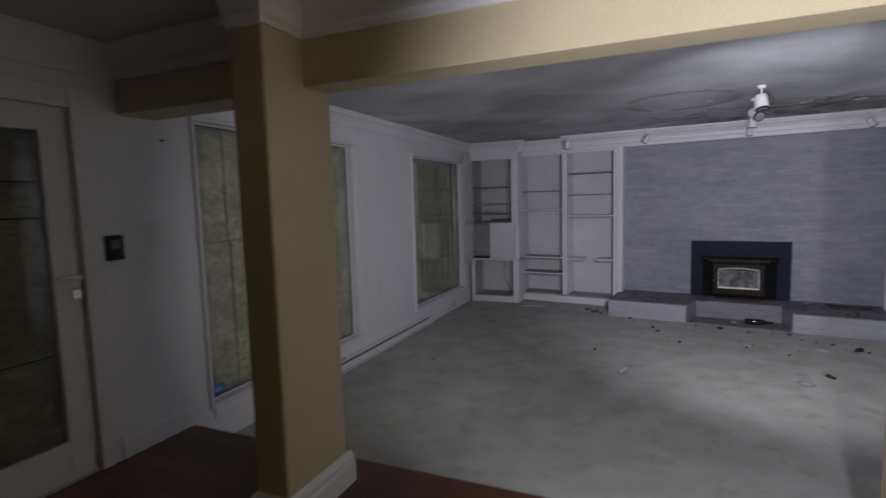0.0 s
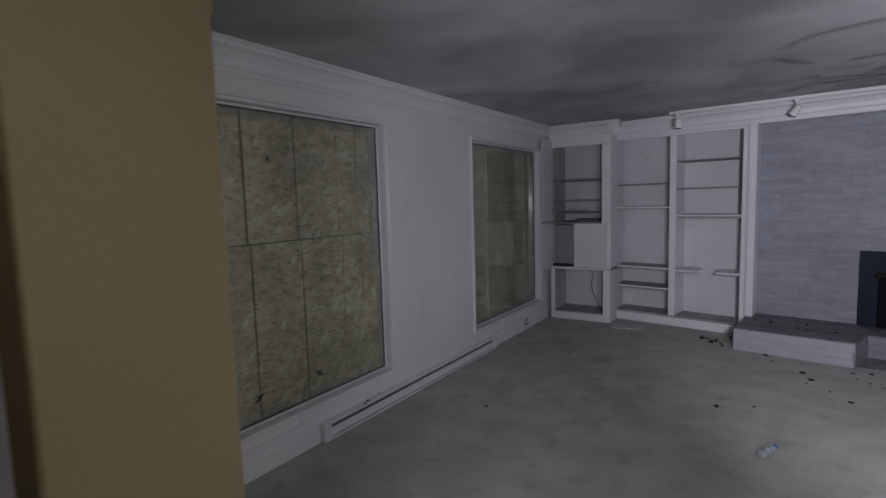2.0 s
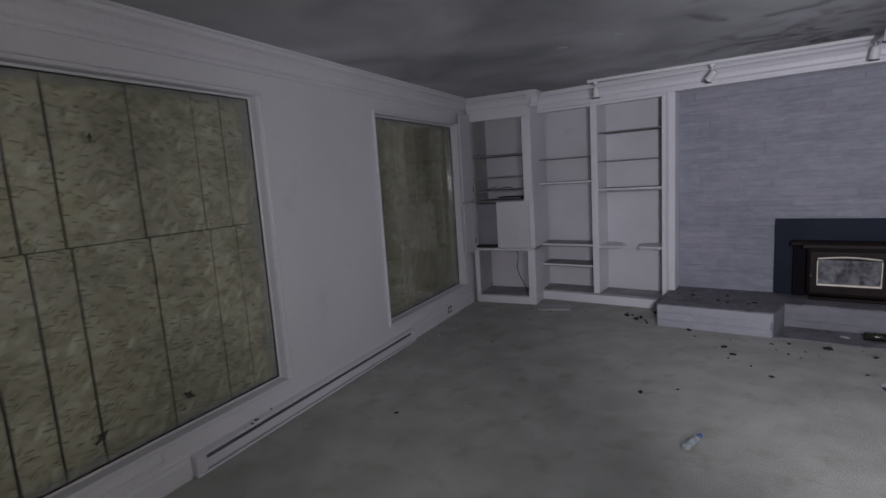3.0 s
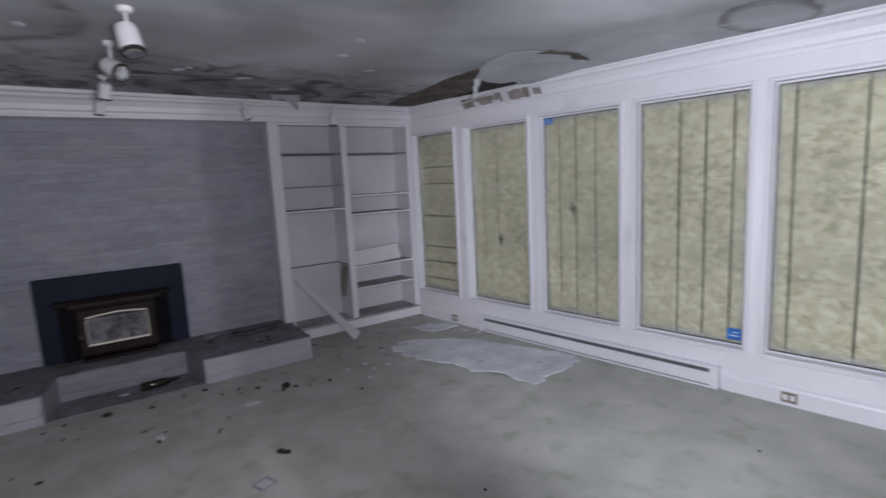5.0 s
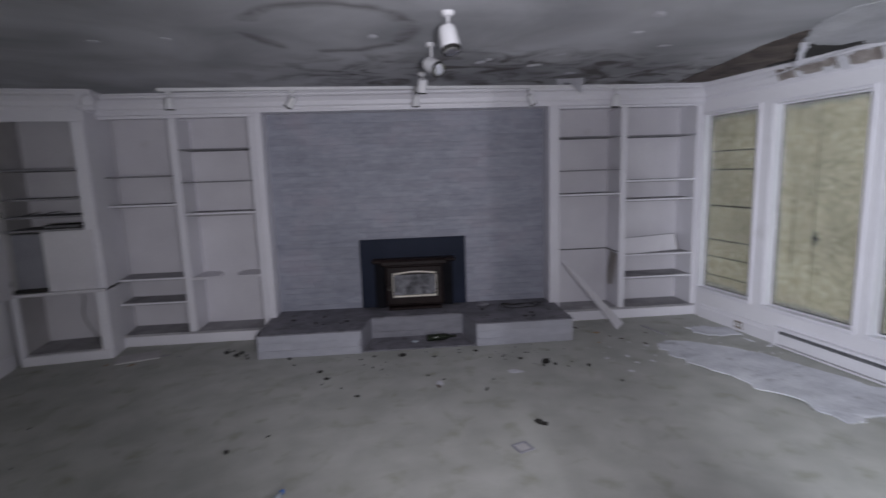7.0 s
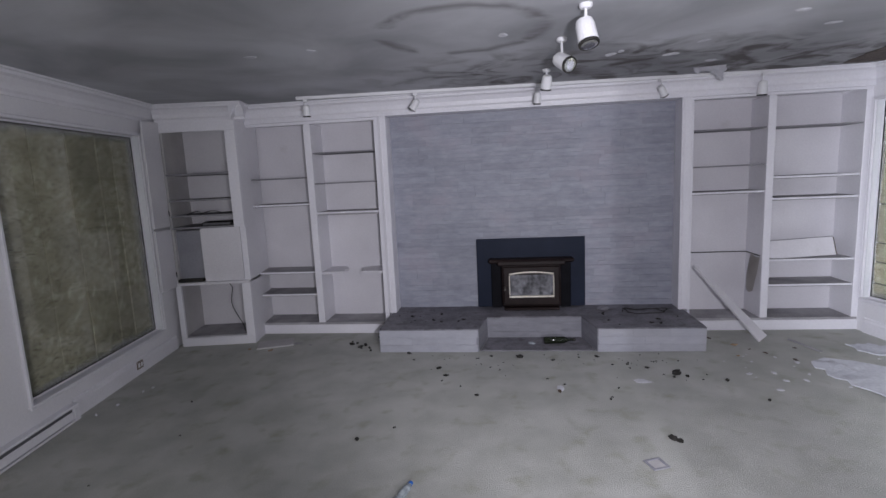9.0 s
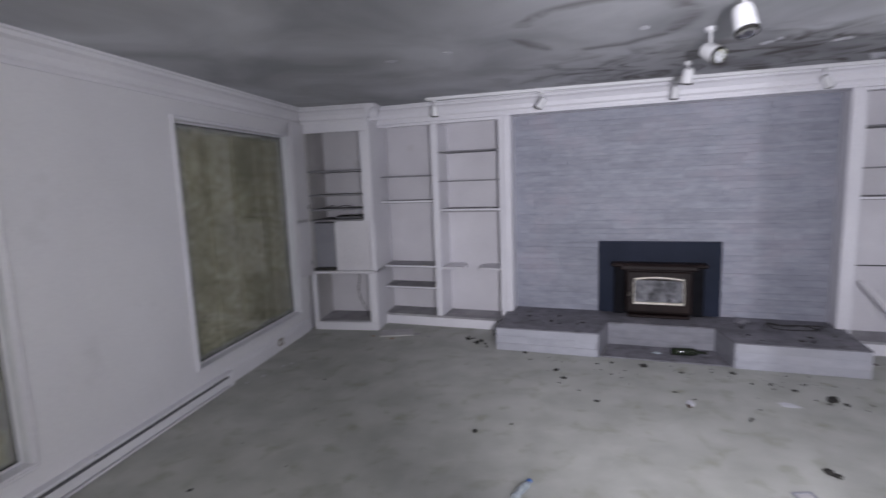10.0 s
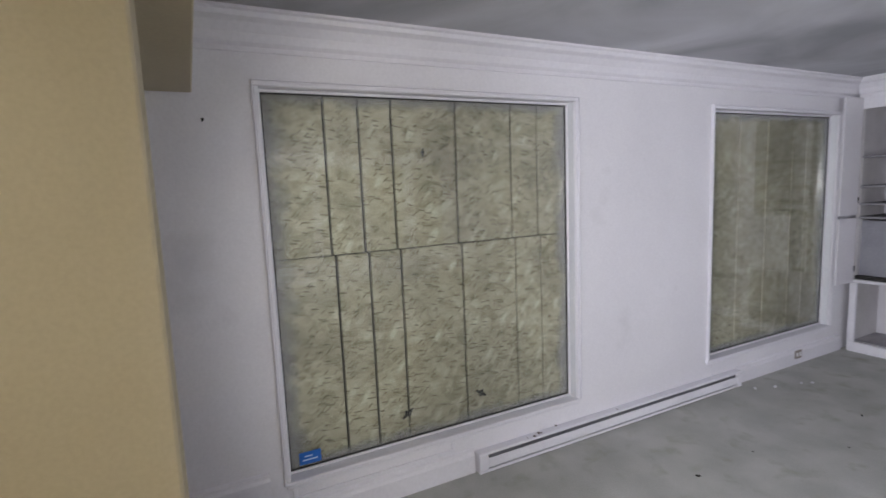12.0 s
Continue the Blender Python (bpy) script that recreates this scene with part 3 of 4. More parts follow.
def panel_moulding(y0, y1, z0, z1):
    for a in ((y0, y1, z1 - 0.022, z1), (y0, y1, z0, z0 + 0.022), (y0, y0 + 0.022, z0 + 0.0221, z1 - 0.0221), (y1 - 0.022, y1, z0 + 0.0221, z1 - 0.0221)):
        structure("panel_moulding", boxed(W, a[0], a[2], W + 0.012, a[1], a[3], bevel=0.003), WHITE, "white painted panel moulding", "moulding")


panel_moulding(2.43, 3.30, 0.15, 0.235)

# ---- windows, boarded from outside ----
def window(name, wall, side, y0, y1, z0, z1, cuts, cross, label, level=False, casing=0.021, deep=0.05):
    """A fixed window: casing on the wall, frame, glass, and grooved boards nailed over the outside. side: +1 where the room lies to +x."""
    w = thing(name, at(wall, y0, z0), label, "window", kind="structure")
    wide, high, s = y1 - y0, z1 - z0, side
    for n, b in (("casing_head", (-casing, wide + casing, high, high + casing)), ("casing_jamb", (-casing, 0, 0, high)), ("casing_jamb", (wide, wide + casing, 0, high))):
        part(n, boxed(min(0, s * 0.016), b[0], b[2], max(0, s * 0.016), b[1], b[3], bevel=0.004), WHITE, w)
    part("sill", boxed(min(-s * deep, s * 0.020), -casing - 0.01, -0.018, max(-s * deep, s * 0.020), wide + casing + 0.01, 0.001, bevel=0.005), WHITE, w)
    part("apron", boxed(min(0, s * 0.016), -casing, -0.034, max(0, s * 0.016), wide + casing, -0.0185, bevel=0.004), WHITE, w)
    f = 0.013
    for n, b in (("frame_head", (0, wide, high - f, high)), ("frame_jamb", (0, f, 0, high - f)), ("frame_jamb", (wide - f, wide, 0, high - f)), ("frame_foot", (f, wide - f, 0.001, f))):
        part(n, boxed(min(-s * deep, -s * (deep + 0.03)), b[0], b[2], max(-s * deep, -s * (deep + 0.03)), b[1], b[3], bevel=0.003), WHITE, w)
    for a, b in ((0.0005, 0.004), (wide - 0.004, wide - 0.0005)):
        part("jamb_liner", boxed(min(-s * 0.001, -s * (deep - 0.001)), a, 0.002, max(-s * 0.001, -s * (deep - 0.001)), b, high - 0.001), GLOSS, w, "glossy painted jamb liner")
    k = 0.006
    for b in ((f, wide - f, high - f - k, high - f), (f, wide - f, f, f + k), (f, f + k, f + k, high - f - k), (wide - f - k, wide - f, f + k, high - f - k)):
        part("gasket", boxed(min(-s * (deep + 0.008), -s * (deep + 0.0155)), b[0], b[2], max(-s * (deep + 0.008), -s * (deep + 0.0155)), b[1], b[3]), CHAR, w, "dark glazing gasket")
    for b in ((-casing - 0.007, wide + casing + 0.007, high + casing, high + casing + 0.007), (-casing - 0.007, -casing, 0, high + casing), (wide + casing, wide + casing + 0.007, 0, high + casing)):
        part("casing_bead", boxed(min(0, s * 0.022), b[0], b[2], max(0, s * 0.022), b[1], b[3], bevel=0.0025), WHITE, w)
    pane = part("pane", boxed(min(-s * (deep + 0.016), -s * (deep + 0.020)), f, f, max(-s * (deep + 0.016), -s * (deep + 0.020)), wide - f, high - f), GLASS, w, "clear dusty glass")
    pane.visible_shadow = False
    x0, x1 = -s * (deep + 0.033), -s * (deep + 0.053)
    lo, hi = min(x0, x1), max(x0, x1)
    g = 0.0062
    bands = [(0, cross), (cross, high)] if cross else [(0, high)]
    for k, (a, b) in enumerate(bands):
        if level:
            marks = [0] + list(cuts) + [high]
            for p, q in zip(marks, marks[1:]):
                part("board", boxed(lo, -0.02, p + g, hi, wide + 0.02, q - g, bevel=0.002), OSB, w)
            continue
        marks = [-0.03] + [c - k * 0.018 for c in cuts] + [wide + 0.03]
        for p, q in zip(marks, marks[1:]):
            part("board", boxed(lo, p + g, a + (0.0025 if k else -0.03), hi, q - g, b + (0.03 if k or not cross else -0.0025), bevel=0.002), OSB, w)
    part("backing", boxed(min(x1, x1 - s * 0.01), -0.03, -0.03, max(x1, x1 - s * 0.01), wide + 0.03, high + 0.03), CHAR, w, "dark backing behind the boards")
    return w


WEST_CUTS = [(0.310, 0.479, 0.650, 1.012, 1.366, 1.550), (0.42, 0.77, 1.11, 1.31)]
for k, ((a, b), cuts) in enumerate(zip(WEST_WINDOWS, WEST_CUTS)):
    window(f"window_{k + 1}", W, 1, a, b, SILL_W, HEAD_W, cuts, 1.035 if k == 0 else 0, "large fixed window boarded outside with grooved strand board")
EAST_CUTS = [(0.155, 0.32, 0.665), (0.118, 0.293, 0.471), (0.25, 0.435, 0.595), (0.43, 0.61), (0.134, 0.327, 0.50, 0.844, 1.2, 1.38)]
for k, ((a, b), cuts) in enumerate(zip(EAST_WINDOWS, EAST_CUTS)):
    window(f"window_{k + 3}", E, -1, a, b, SILL_E, HEAD_E, cuts, 0, "tall fixed window boarded outside with grooved strand board", level=k == 4)


def sticker(m, wide, high):
    s = thing("window_sticker", m, "small blue sticker with pale marks on the glass", "sticker")
    part("label", boxed(-0.001, 0, 0, 0.001, wide, high), BLUE, s)
    for k, (a, b) in enumerate(((0.15, 0.85), (0.25, 0.6))):
        for side in (-1, 1):
            part("print", boxed(min(0, side * 0.0022), wide * a, high * (0.30 + 0.3 * k), max(0, side * 0.0022), wide * b, high * (0.40 + 0.3 * k)), STICKER_INK, s)
    return s


sticker(at(W - 0.063, 2.482, 0.282), 0.105, 0.062)
sticker(at(E + 0.063, 3.328, 0.352), 0.09, 0.08)
sticker(at(E + 0.063, 4.838, 1.985), 0.095, 0.05)


def knot(m):
    k = bmesh.new()
    for i, far in enumerate((0.046, 0.016, 0.034, 0.020, 0.050, 0.016, 0.030, 0.020)):
        a = i * math.tau / 8 + 0.35
        tube(k, (0, 0, 0), (0.0, far * math.cos(a), 0.8 * far * math.sin(a)), 0.017, 0.006, n=6)
    bmesh.ops.scale(k, vec=(0.15, 1, 1), verts=k.verts)
    return solid("knot_hole", k, CHAR, "dark splintered hole in the board", "hole", m)


for y, z, turn in ((4.657, 1.25, 62), (5.475, 0.946, 75)):
    knot(at(E + 0.081, y, z, 0, turn) @ Matrix.Scale(1.25, 4))
for y, z, turn in ((3.067, 0.397, 20), (3.526, 0.407, -50)):
    knot(at(W - 0.081, y, z, 0, turn) @ Matrix.Scale(0.85, 4))
knot(at(W - 0.081, 3.223, 1.781, 0, 70) @ Matrix.Scale(0.5, 4))


# ---- baseboard heaters ----
def heater(m, length, label, k=1.0):
    h = thing("baseboard_heater", m, label, "heater", "baseboard heaters")
    part("back", boxed(0, 0, 0.012, 0.012, length, 0.165 * k), WHITE, h)
    part("front_panel", boxed(0.052, 0.06, 0.03, 0.060, length - 0.06, 0.118 * k, bevel=0.003), WHITE, h)
    part("hood", boxed(0.002, 0.0, 0.144 * k, 0.058, length, 0.168 * k, bevel=0.005), WHITE, h)
    part("heating_element", boxed(0.014, 0.06, 0.05, 0.046, length - 0.06, 0.135 * k), GREY_PLASTIC, h, "dark heating element in the slot")
    part("foot_rail", boxed(0.012, 0.0, 0.004, 0.060, length, 0.020, bevel=0.003), WHITE, h)
    for y in (0, length - 0.06):
        part("end_cap", boxed(0.0125, y, 0.0205, 0.062, y + 0.06, 0.149 * k, bevel=0.004), WHITE, h)
    return h


heater(at(W, 3.42, 0), 2.32, "long white electric baseboard heater under the windows", 0.72)
heater(at(E, 5.69, 0, 180), 2.26, "white electric baseboard heater under the tall windows")


def outlet(m, label):
    o = thing("wall_outlet", m, label, "outlet", "wall outlets")
    part("plate", boxed(0, -0.045, -0.035, 0.008, 0.045, 0.035, bevel=0.003), BROWN_PLATE, o, "brown cover plate")
    for y in (-0.02, 0.02):
        part("socket", boxed(0.006, y - 0.013, -0.018, 0.0095, y + 0.013, 0.018, bevel=0.002), LAMP_WHITE, o, "pale socket face")
    return o


outlet(at(E - 0.018, 3.02, 0.058, 180), "double wall outlet in the baseboard")
outlet(at(E - 0.018, 6.08, 0.06, 180), "double wall outlet near the corner")
outlet(at(W + 0.018, 6.55, 0.085), "wall outlet below the window")

# ---- entry door on the west wall ----
door = thing("door_1", at(W - 0.055, DOOR[0] + 0.006, STEP), "white entry door with a tall boarded glass pane", "door", kind="structure")
DW, DH = DOOR[1] - DOOR[0] - 0.012, 1.832
part("stile", boxed(0, 0, 0.005, 0.04, 0.13, DH, bevel=0.003), WHITE, door)
part("stile", boxed(0, DW - 0.13, 0.005, 0.04, DW, DH, bevel=0.003), WHITE, door)
part("rail", boxed(0, 0.131, 0.005, 0.04, DW - 0.131, 0.20, bevel=0.003), WHITE, door)
part("rail", boxed(0, 0.131, DH - 0.12, 0.04, DW - 0.131, DH, bevel=0.003), WHITE, door)
pane = part("pane", boxed(0.018, 0.131, 0.20, 0.022, DW - 0.131, DH - 0.12), GLASS, door, "clear glass")
pane.visible_shadow = False
for z0, z1 in ((0.17, 0.62), (0.63, 1.30), (1.31, 1.47), (1.48, 1.75)):
    part("board", boxed(-0.05, 0.10, z0, -0.03, DW - 0.10, z1, bevel=0.002), OSB, door)
part("handle", tube(tube(bmesh.new(), (0.04, DW - 0.04, 1.01), (0.09, DW - 0.04, 1.01), 0.012), (0.085, DW - 0.035, 1.01), (0.085, DW - 0.13, 1.015), 0.009), BRASS, door, "brass lever handle")
part("lock", boxed(0.04, DW - 0.065, 0.90, 0.055, DW - 0.015, 0.95, bevel=0.004), BRASS, door, "square brass lock")
for a in ((0, DOOR[0] - 0.09, STEP, 0.02, DOOR[0] + 0.01, 2.12), (0, DOOR[1] - 0.01, STEP, 0.02, DOOR[1] + 0.09, 2.12), (0, DOOR[0] + 0.011, 2.02, 0.02, DOOR[1] - 0.011, 2.12)):
    structure("door_casing", boxed(W, a[1], a[2], W + 0.02, a[4], a[5], bevel=0.004), WHITE, "white painted door casing", "trim")
solid("wall_nail", tube(bmesh.new(), (W, 2.20, 1.91), (W + 0.02, 2.20, 1.913), 0.004, 0.006, n=8), CHAR, "small dark nail in the white wall", "nail")
intercom = thing("intercom", at(W, 1.875, 1.325), "small dark wall panel beside the door", "panel")
part("housing", boxed(0, -0.045, -0.065, 0.022, 0.045, 0.065, bevel=0.005), CHAR, intercom)
part("screen", boxed(0.0215, -0.025, -0.005, 0.0235, 0.025, 0.04), GREY_PLASTIC, intercom)

# ---- stone chimney wall, hearth and stove ----
chimney = structure("chimney_wall", boxed(0.0, 0.0035, 0.0, 2.81, 0.158, 2.22), MORTAR, "blue-grey painted thin stacked stone chimney wall", "wall", NORTH)
hearth = thing("hearth", NORTH, "raised grey stone hearth with a recessed middle and slate top", "hearth")
OUTLINE = [(-0.02, -0.785), (0.885, -0.785), (0.95, -0.41), (1.835, -0.41), (1.915, -0.785), (2.81, -0.785), (2.81, 0.0), (-0.02, 0.0)]
inner = [(x + (0.02 if x < 0.5 else -0.02 if x > 2.5 else 0), y + (0.022 if y < -0.1 else 0)) for x, y in OUTLINE]
part("core", prism(inner, 0.0, 0.204), MORTAR, hearth)
part("top_slab", prism([(x, y + (0.004 if y < -0.1 else 0)) for x, y in OUTLINE], 0.2045, 0.215), SLATE, hearth, "dark dusty slate top")
part("recess_slab", prism([(0.90, -0.76), (0.96, -0.41), (1.825, -0.41), (1.90, -0.76)], 0.001, 0.012), SLATE, hearth, "dark slate on the floor of the recess")

stove = thing("stove_insert", NORTH @ at(1.39, -0.002, 0.216), "black steel wood-stove insert with a brass-framed door", "stove")
part("surround", boxed(-0.54, -0.030, 0, 0.54, -0.002, 0.705, bevel=0.004), STEEL, stove, "wide blue-black steel surround plate")
part("body", boxed(-0.29, -0.15, 0.03, 0.29, -0.031, 0.46, bevel=0.012), IRON, stove)
part("hood", boxed(-0.42, -0.17, 0.475, 0.42, -0.031, 0.512, bevel=0.014), IRON, stove, "dark hood ledge")
part("hood_lip", boxed(-0.33, -0.20, 0.452, 0.33, -0.171, 0.505, bevel=0.012), IRON, stove)
part("ash_lip", boxed(-0.27, -0.20, 0.002, 0.27, -0.031, 0.028, bevel=0.006), IRON, stove)
# black slabs stand in for the shade of the cavities beside the body
for x in (-0.345, 0.345):
    part("shaded_cavity", boxed(x - 0.05, -0.07, 0.002, x + 0.05, -0.031, 0.47, bevel=0.006), BLACK, stove)
stove_door = part("door", boxed(-0.275, -0.175, 0.05, 0.275, -0.151, 0.44, bevel=0.010), IRON, stove)
arch = [(-0.215 + 0.43 * k / 10, -0.183, 0.366 + 0.018 * math.sin(math.pi * k / 10)) for k in range(11)]
part("door_trim", cable(arch, 0.012, 8), BRASS, stove_door, "bright arched brass trim")
for a in ((-0.222, 0.128, 0.222, 0.152), (-0.222, 0.1525, -0.208, 0.3575), (0.208, 0.1525, 0.222, 0.3575)):
    part("door_trim", boxed(a[0], -0.190, a[1], a[2], -0.176, a[3], bevel=0.005), BRASS, stove_door, "bright brass trim")
part("door_glass", boxed(-0.2075, -0.181, 0.1525, 0.2075, -0.1765, 0.3575), SOOT, stove_door, "soot-stained glass")
part("door_handle", tube(bmesh.new(), (-0.262, -0.176, 0.24), (-0.262, -0.225, 0.22), 0.008), BRASS, stove_door, "small handle")

for u0, u1 in ((-0.05, 0.028), (2.758, 2.848)):
    p = thing("pilaster", NORTH @ at(u0, -0.225, 0.216), "white painted pilaster beside the stone wall", "trim", kind="structure")
    part("board", boxed(0, 0.0, 0, u1 - u0, 0.022, 1.958, bevel=0.004), WHITE, p)
    part("return", boxed(0.012, 0.0225, 0, u1 - u0 - 0.004, 0.218, 1.958), WHITE, p)
    part("bead", boxed(0.014, -0.007, 0, 0.030, -0.0005, 1.958, bevel=0.003), WHITE, p)

# ---- built-in shelving ----


def bookcase(name, u0, u1, posts, bays, label, head):
    """A tall built-in case in the north wall. posts: (u0, u1) uprights; bays: (u0, u1, shelves)."""
    b = thing(name, NORTH @ at(u0, -0.20, 0), label, "bookcase", "built-in bookcases")
    part("back_panel", boxed(0, 0.325, 0.10, u1 - u0, 0.345, 2.174), SHELF, b)
    part("plinth", boxed(0, -0.004, 0, u1 - u0, 0.32, 0.095, bevel=0.004), WHITE, b)
    part("bottom_board", boxed(0, 0.001, 0.0955, u1 - u0, 0.324, 0.118), DUST, b, "dusty bottom board")
    part("head_rail", boxed(0, 0.0, head, u1 - u0, 0.03, 2.174, bevel=0.003), WHITE, b)
    for p, q in posts:
        part("upright", boxed(p - u0, 0.0, 0.1185, q - u0, 0.324, head - 0.0005, bevel=0.003), WHITE, b)
    for p, q, shelves in bays:
        for z, thick, kind in shelves:
            if kind == "broken":
                part("shelf", prism([(p - u0, 0.01), (p - u0 + 0.27, 0.02), (p - u0 + 0.20, 0.10), (p - u0 + 0.24, 0.19), (p - u0 + 0.16, 0.323), (p - u0, 0.323)], z - thick, z), SHELF, b, "snapped shelf stub")
                part("shelf", prism([(q - u0, 0.01), (q - u0, 0.323), (q - u0 - 0.20, 0.323), (q - u0 - 0.27, 0.20), (q - u0 - 0.20, 0.12), (q - u0 - 0.23, 0.02)], z - thick, z), SHELF, b, "snapped shelf stub")
            elif kind == "batten":
                part("batten", boxed(p - u0, 0.316, z - thick, q - u0, 0.3245, z), CHAR, b, "thin dark mark of a lost shelf")
                part("batten", boxed(q - u0 - 0.004, 0.04, z - thick, q - u0 - 0.0005, 0.3155, z), CHAR, b, "thin dark mark of a lost shelf")
            else:
                # shelves above eye height carry the shade of their undersides as colour
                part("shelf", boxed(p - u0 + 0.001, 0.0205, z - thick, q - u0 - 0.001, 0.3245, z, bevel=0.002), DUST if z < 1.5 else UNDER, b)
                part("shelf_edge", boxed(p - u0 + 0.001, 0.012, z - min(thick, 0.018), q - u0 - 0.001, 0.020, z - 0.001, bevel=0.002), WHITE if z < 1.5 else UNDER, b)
    return b


bookcase("bookcase", -1.60, -0.052, [(-1.60, -1.53), (-0.815, -0.745), (-0.10, -0.052)],
         [(-1.53, -0.815, [(1.63, 0.012, ""), (1.365, 0.026, ""), (0.66, 0.025, ""), (0.425, 0.025, "")]),
          (-0.745, -0.10, [(1.865, 0.012, ""), (1.562, 0.012, ""), (1.27, 0.036, ""), (0.652, 0.025, "broken")])],
         "white built-in bookcase with empty shelves, one snapped", 2.145)
bookcase("bookcase", 2.85, 4.42, [(2.85, 2.872), (3.50, 3.565), (4.287, 4.42)],
         [(2.872, 3.50, [(1.882, 0.012, ""), (1.552, 0.012, ""), (1.315, 0.026, ""), (0.708, 0.009, "batten")]),
          (3.565, 4.287, [(1.878, 0.012, ""), (1.435, 0.026, ""), (1.24, 0.026, ""), (0.672, 0.018, ""), (0.435, 0.026, "")])],
         "white built-in bookcase with empty and fallen shelves", 2.15)

corner = thing("corner_cabinet", at(-1.61, 7.24, 0), "white corner cabinet with shelves, doors missing", "cabinet")
CW, CD = 0.73, 0.60
part("side_panel", boxed(CW - 0.055, 0.031, 0, CW, CD, 2.20, bevel=0.003), WHITE, corner)
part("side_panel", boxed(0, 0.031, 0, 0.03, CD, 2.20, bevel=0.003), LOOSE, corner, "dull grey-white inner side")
part("back_panel", boxed(0.031, 0.45, 0.0, CW - 0.056, 0.47, 2.18), SHELF, corner)
part("plinth", boxed(0.0, 0.0, 0.0, CW, 0.03, 0.085, bevel=0.004), WHITE, corner)
part("head_rail", boxed(0.0, 0.0, 2.10, CW, 0.03, 2.20, bevel=0.004), WHITE, corner)
part("face_post", boxed(0.0, 0.0, 0.086, 0.05, 0.030, 0.621, bevel=0.003), WHITE, corner)
part("face_post", boxed(CW - 0.085, 0.0, 0.086, CW, 0.030, 0.621, bevel=0.003), WHITE, corner)
part("face_post", boxed(CW - 0.10, 0.0, 1.18, CW, 0.030, 2.099, bevel=0.003), WHITE, corner)
part("bottom_board", boxed(0.031, 0.031, 0.075, CW - 0.056, 0.449, 0.095), DUST, corner)
part("counter", boxed(-0.0, -0.012, 0.622, CW, 0.449, 0.650, bevel=0.004), SHELF, corner)
# cabinet shelves are coloured dark for their shaded undersides
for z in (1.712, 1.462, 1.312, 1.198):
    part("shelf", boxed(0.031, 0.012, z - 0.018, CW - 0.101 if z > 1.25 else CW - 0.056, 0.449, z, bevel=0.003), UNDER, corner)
part("middle_panel", boxed(0.29, 0.02, 0.651, CW - 0.057, 0.04, 1.179, bevel=0.002), SHELF, corner, "pale panel over the counter")
crown("crown_cabinet", (-1.61, 7.24), (-0.77, 7.24), (0, -1, 0), profile=[(a, b) for a, b in CROWN])
crown("crown_cabinet_side", (-0.88, 7.14), (-0.88, 7.55), (1, 0, 0))
for z0, z1 in ((1.215, 2.19), (0.62, 1.19)):
    leaf = part("door_leaf", boxed(0.0, -0.25, z0, 0.018, -0.002, z1, bevel=0.003), SHELF, corner, "open cabinet door against the wall", m=at(0.01, 0.0, 0, -4))
    part("hinge", tube(bmesh.new(), (0.02, -0.006, z0 + 0.10), (0.02, -0.006, z0 + 0.15), 0.006, n=8), DARK_METAL, leaf)
tv_box = thing("junction_box", at(-1.455, 7.32, 0.651), "grey metal box on the cabinet counter", "box")
part("case", boxed(-0.14, 0.0, 0.0, 0.14, 0.12, 0.51, bevel=0.006), GREY_PANEL, tv_box)
part("tray", boxed(-0.13, -0.06, 0.0, 0.11, -0.001, 0.03, bevel=0.003), CHAR, tv_box)
player = thing("media_player", at(-1.16, 7.28, 1.1985), "thin black media box on a cabinet shelf", "electronics")
part("case", boxed(-0.14, 0.0, 0.004, 0.14, 0.20, 0.034, bevel=0.003), CHAR, player)
part("front", boxed(-0.13, -0.003, 0.010, 0.13, -0.0005, 0.028), GREY_PLASTIC, player)
for x in (-0.11, 0.11):
    part("foot", lathe([(0.012, 0), (0.012, 0.0039)], 10), CHAR, player, m=at(x, 0.1, 0))
tangle = [(-1.45 + 0.30 * t, 7.33 + 0.05 * math.sin(8 * t), 1.317 + 0.025 * abs(math.sin(6 * t))) for t in [k / 14 for k in range(15)]]
solid("loose_cable", cable(tangle, 0.004), CHAR, "black cable tangled on a cabinet shelf", "cable")
wire = [(-1.2 + 0.16 * t + 0.03 * math.sin(9 * t), 7.46 - 0.10 * t, 0.60 - 0.48 * t + 0.05 * math.sin(5 * t)) for t in [k / 14 for k in range(15)]]
solid("loose_cable", cable(wire, 0.004), CHAR, "thin black cable hanging in the cabinet", "cable")

# ---- track lights ----
track_a = thing("light_track", at(0, 0, CEILING), "white ceiling track above the fireplace", "track light")
A0, A1 = Vector((-0.236, 7.08, 0)), Vector((4.07, 6.70, 0))
along = math.degrees(math.atan2(A1.y - A0.y, A1.x - A0.x))
part("rail", boxed(0, -0.018, -0.028, (A1 - A0).length, 0.018, -0.001, bevel=0.003), LAMP_WHITE, track_a, m=at(A0.x, A0.y, 0, along))


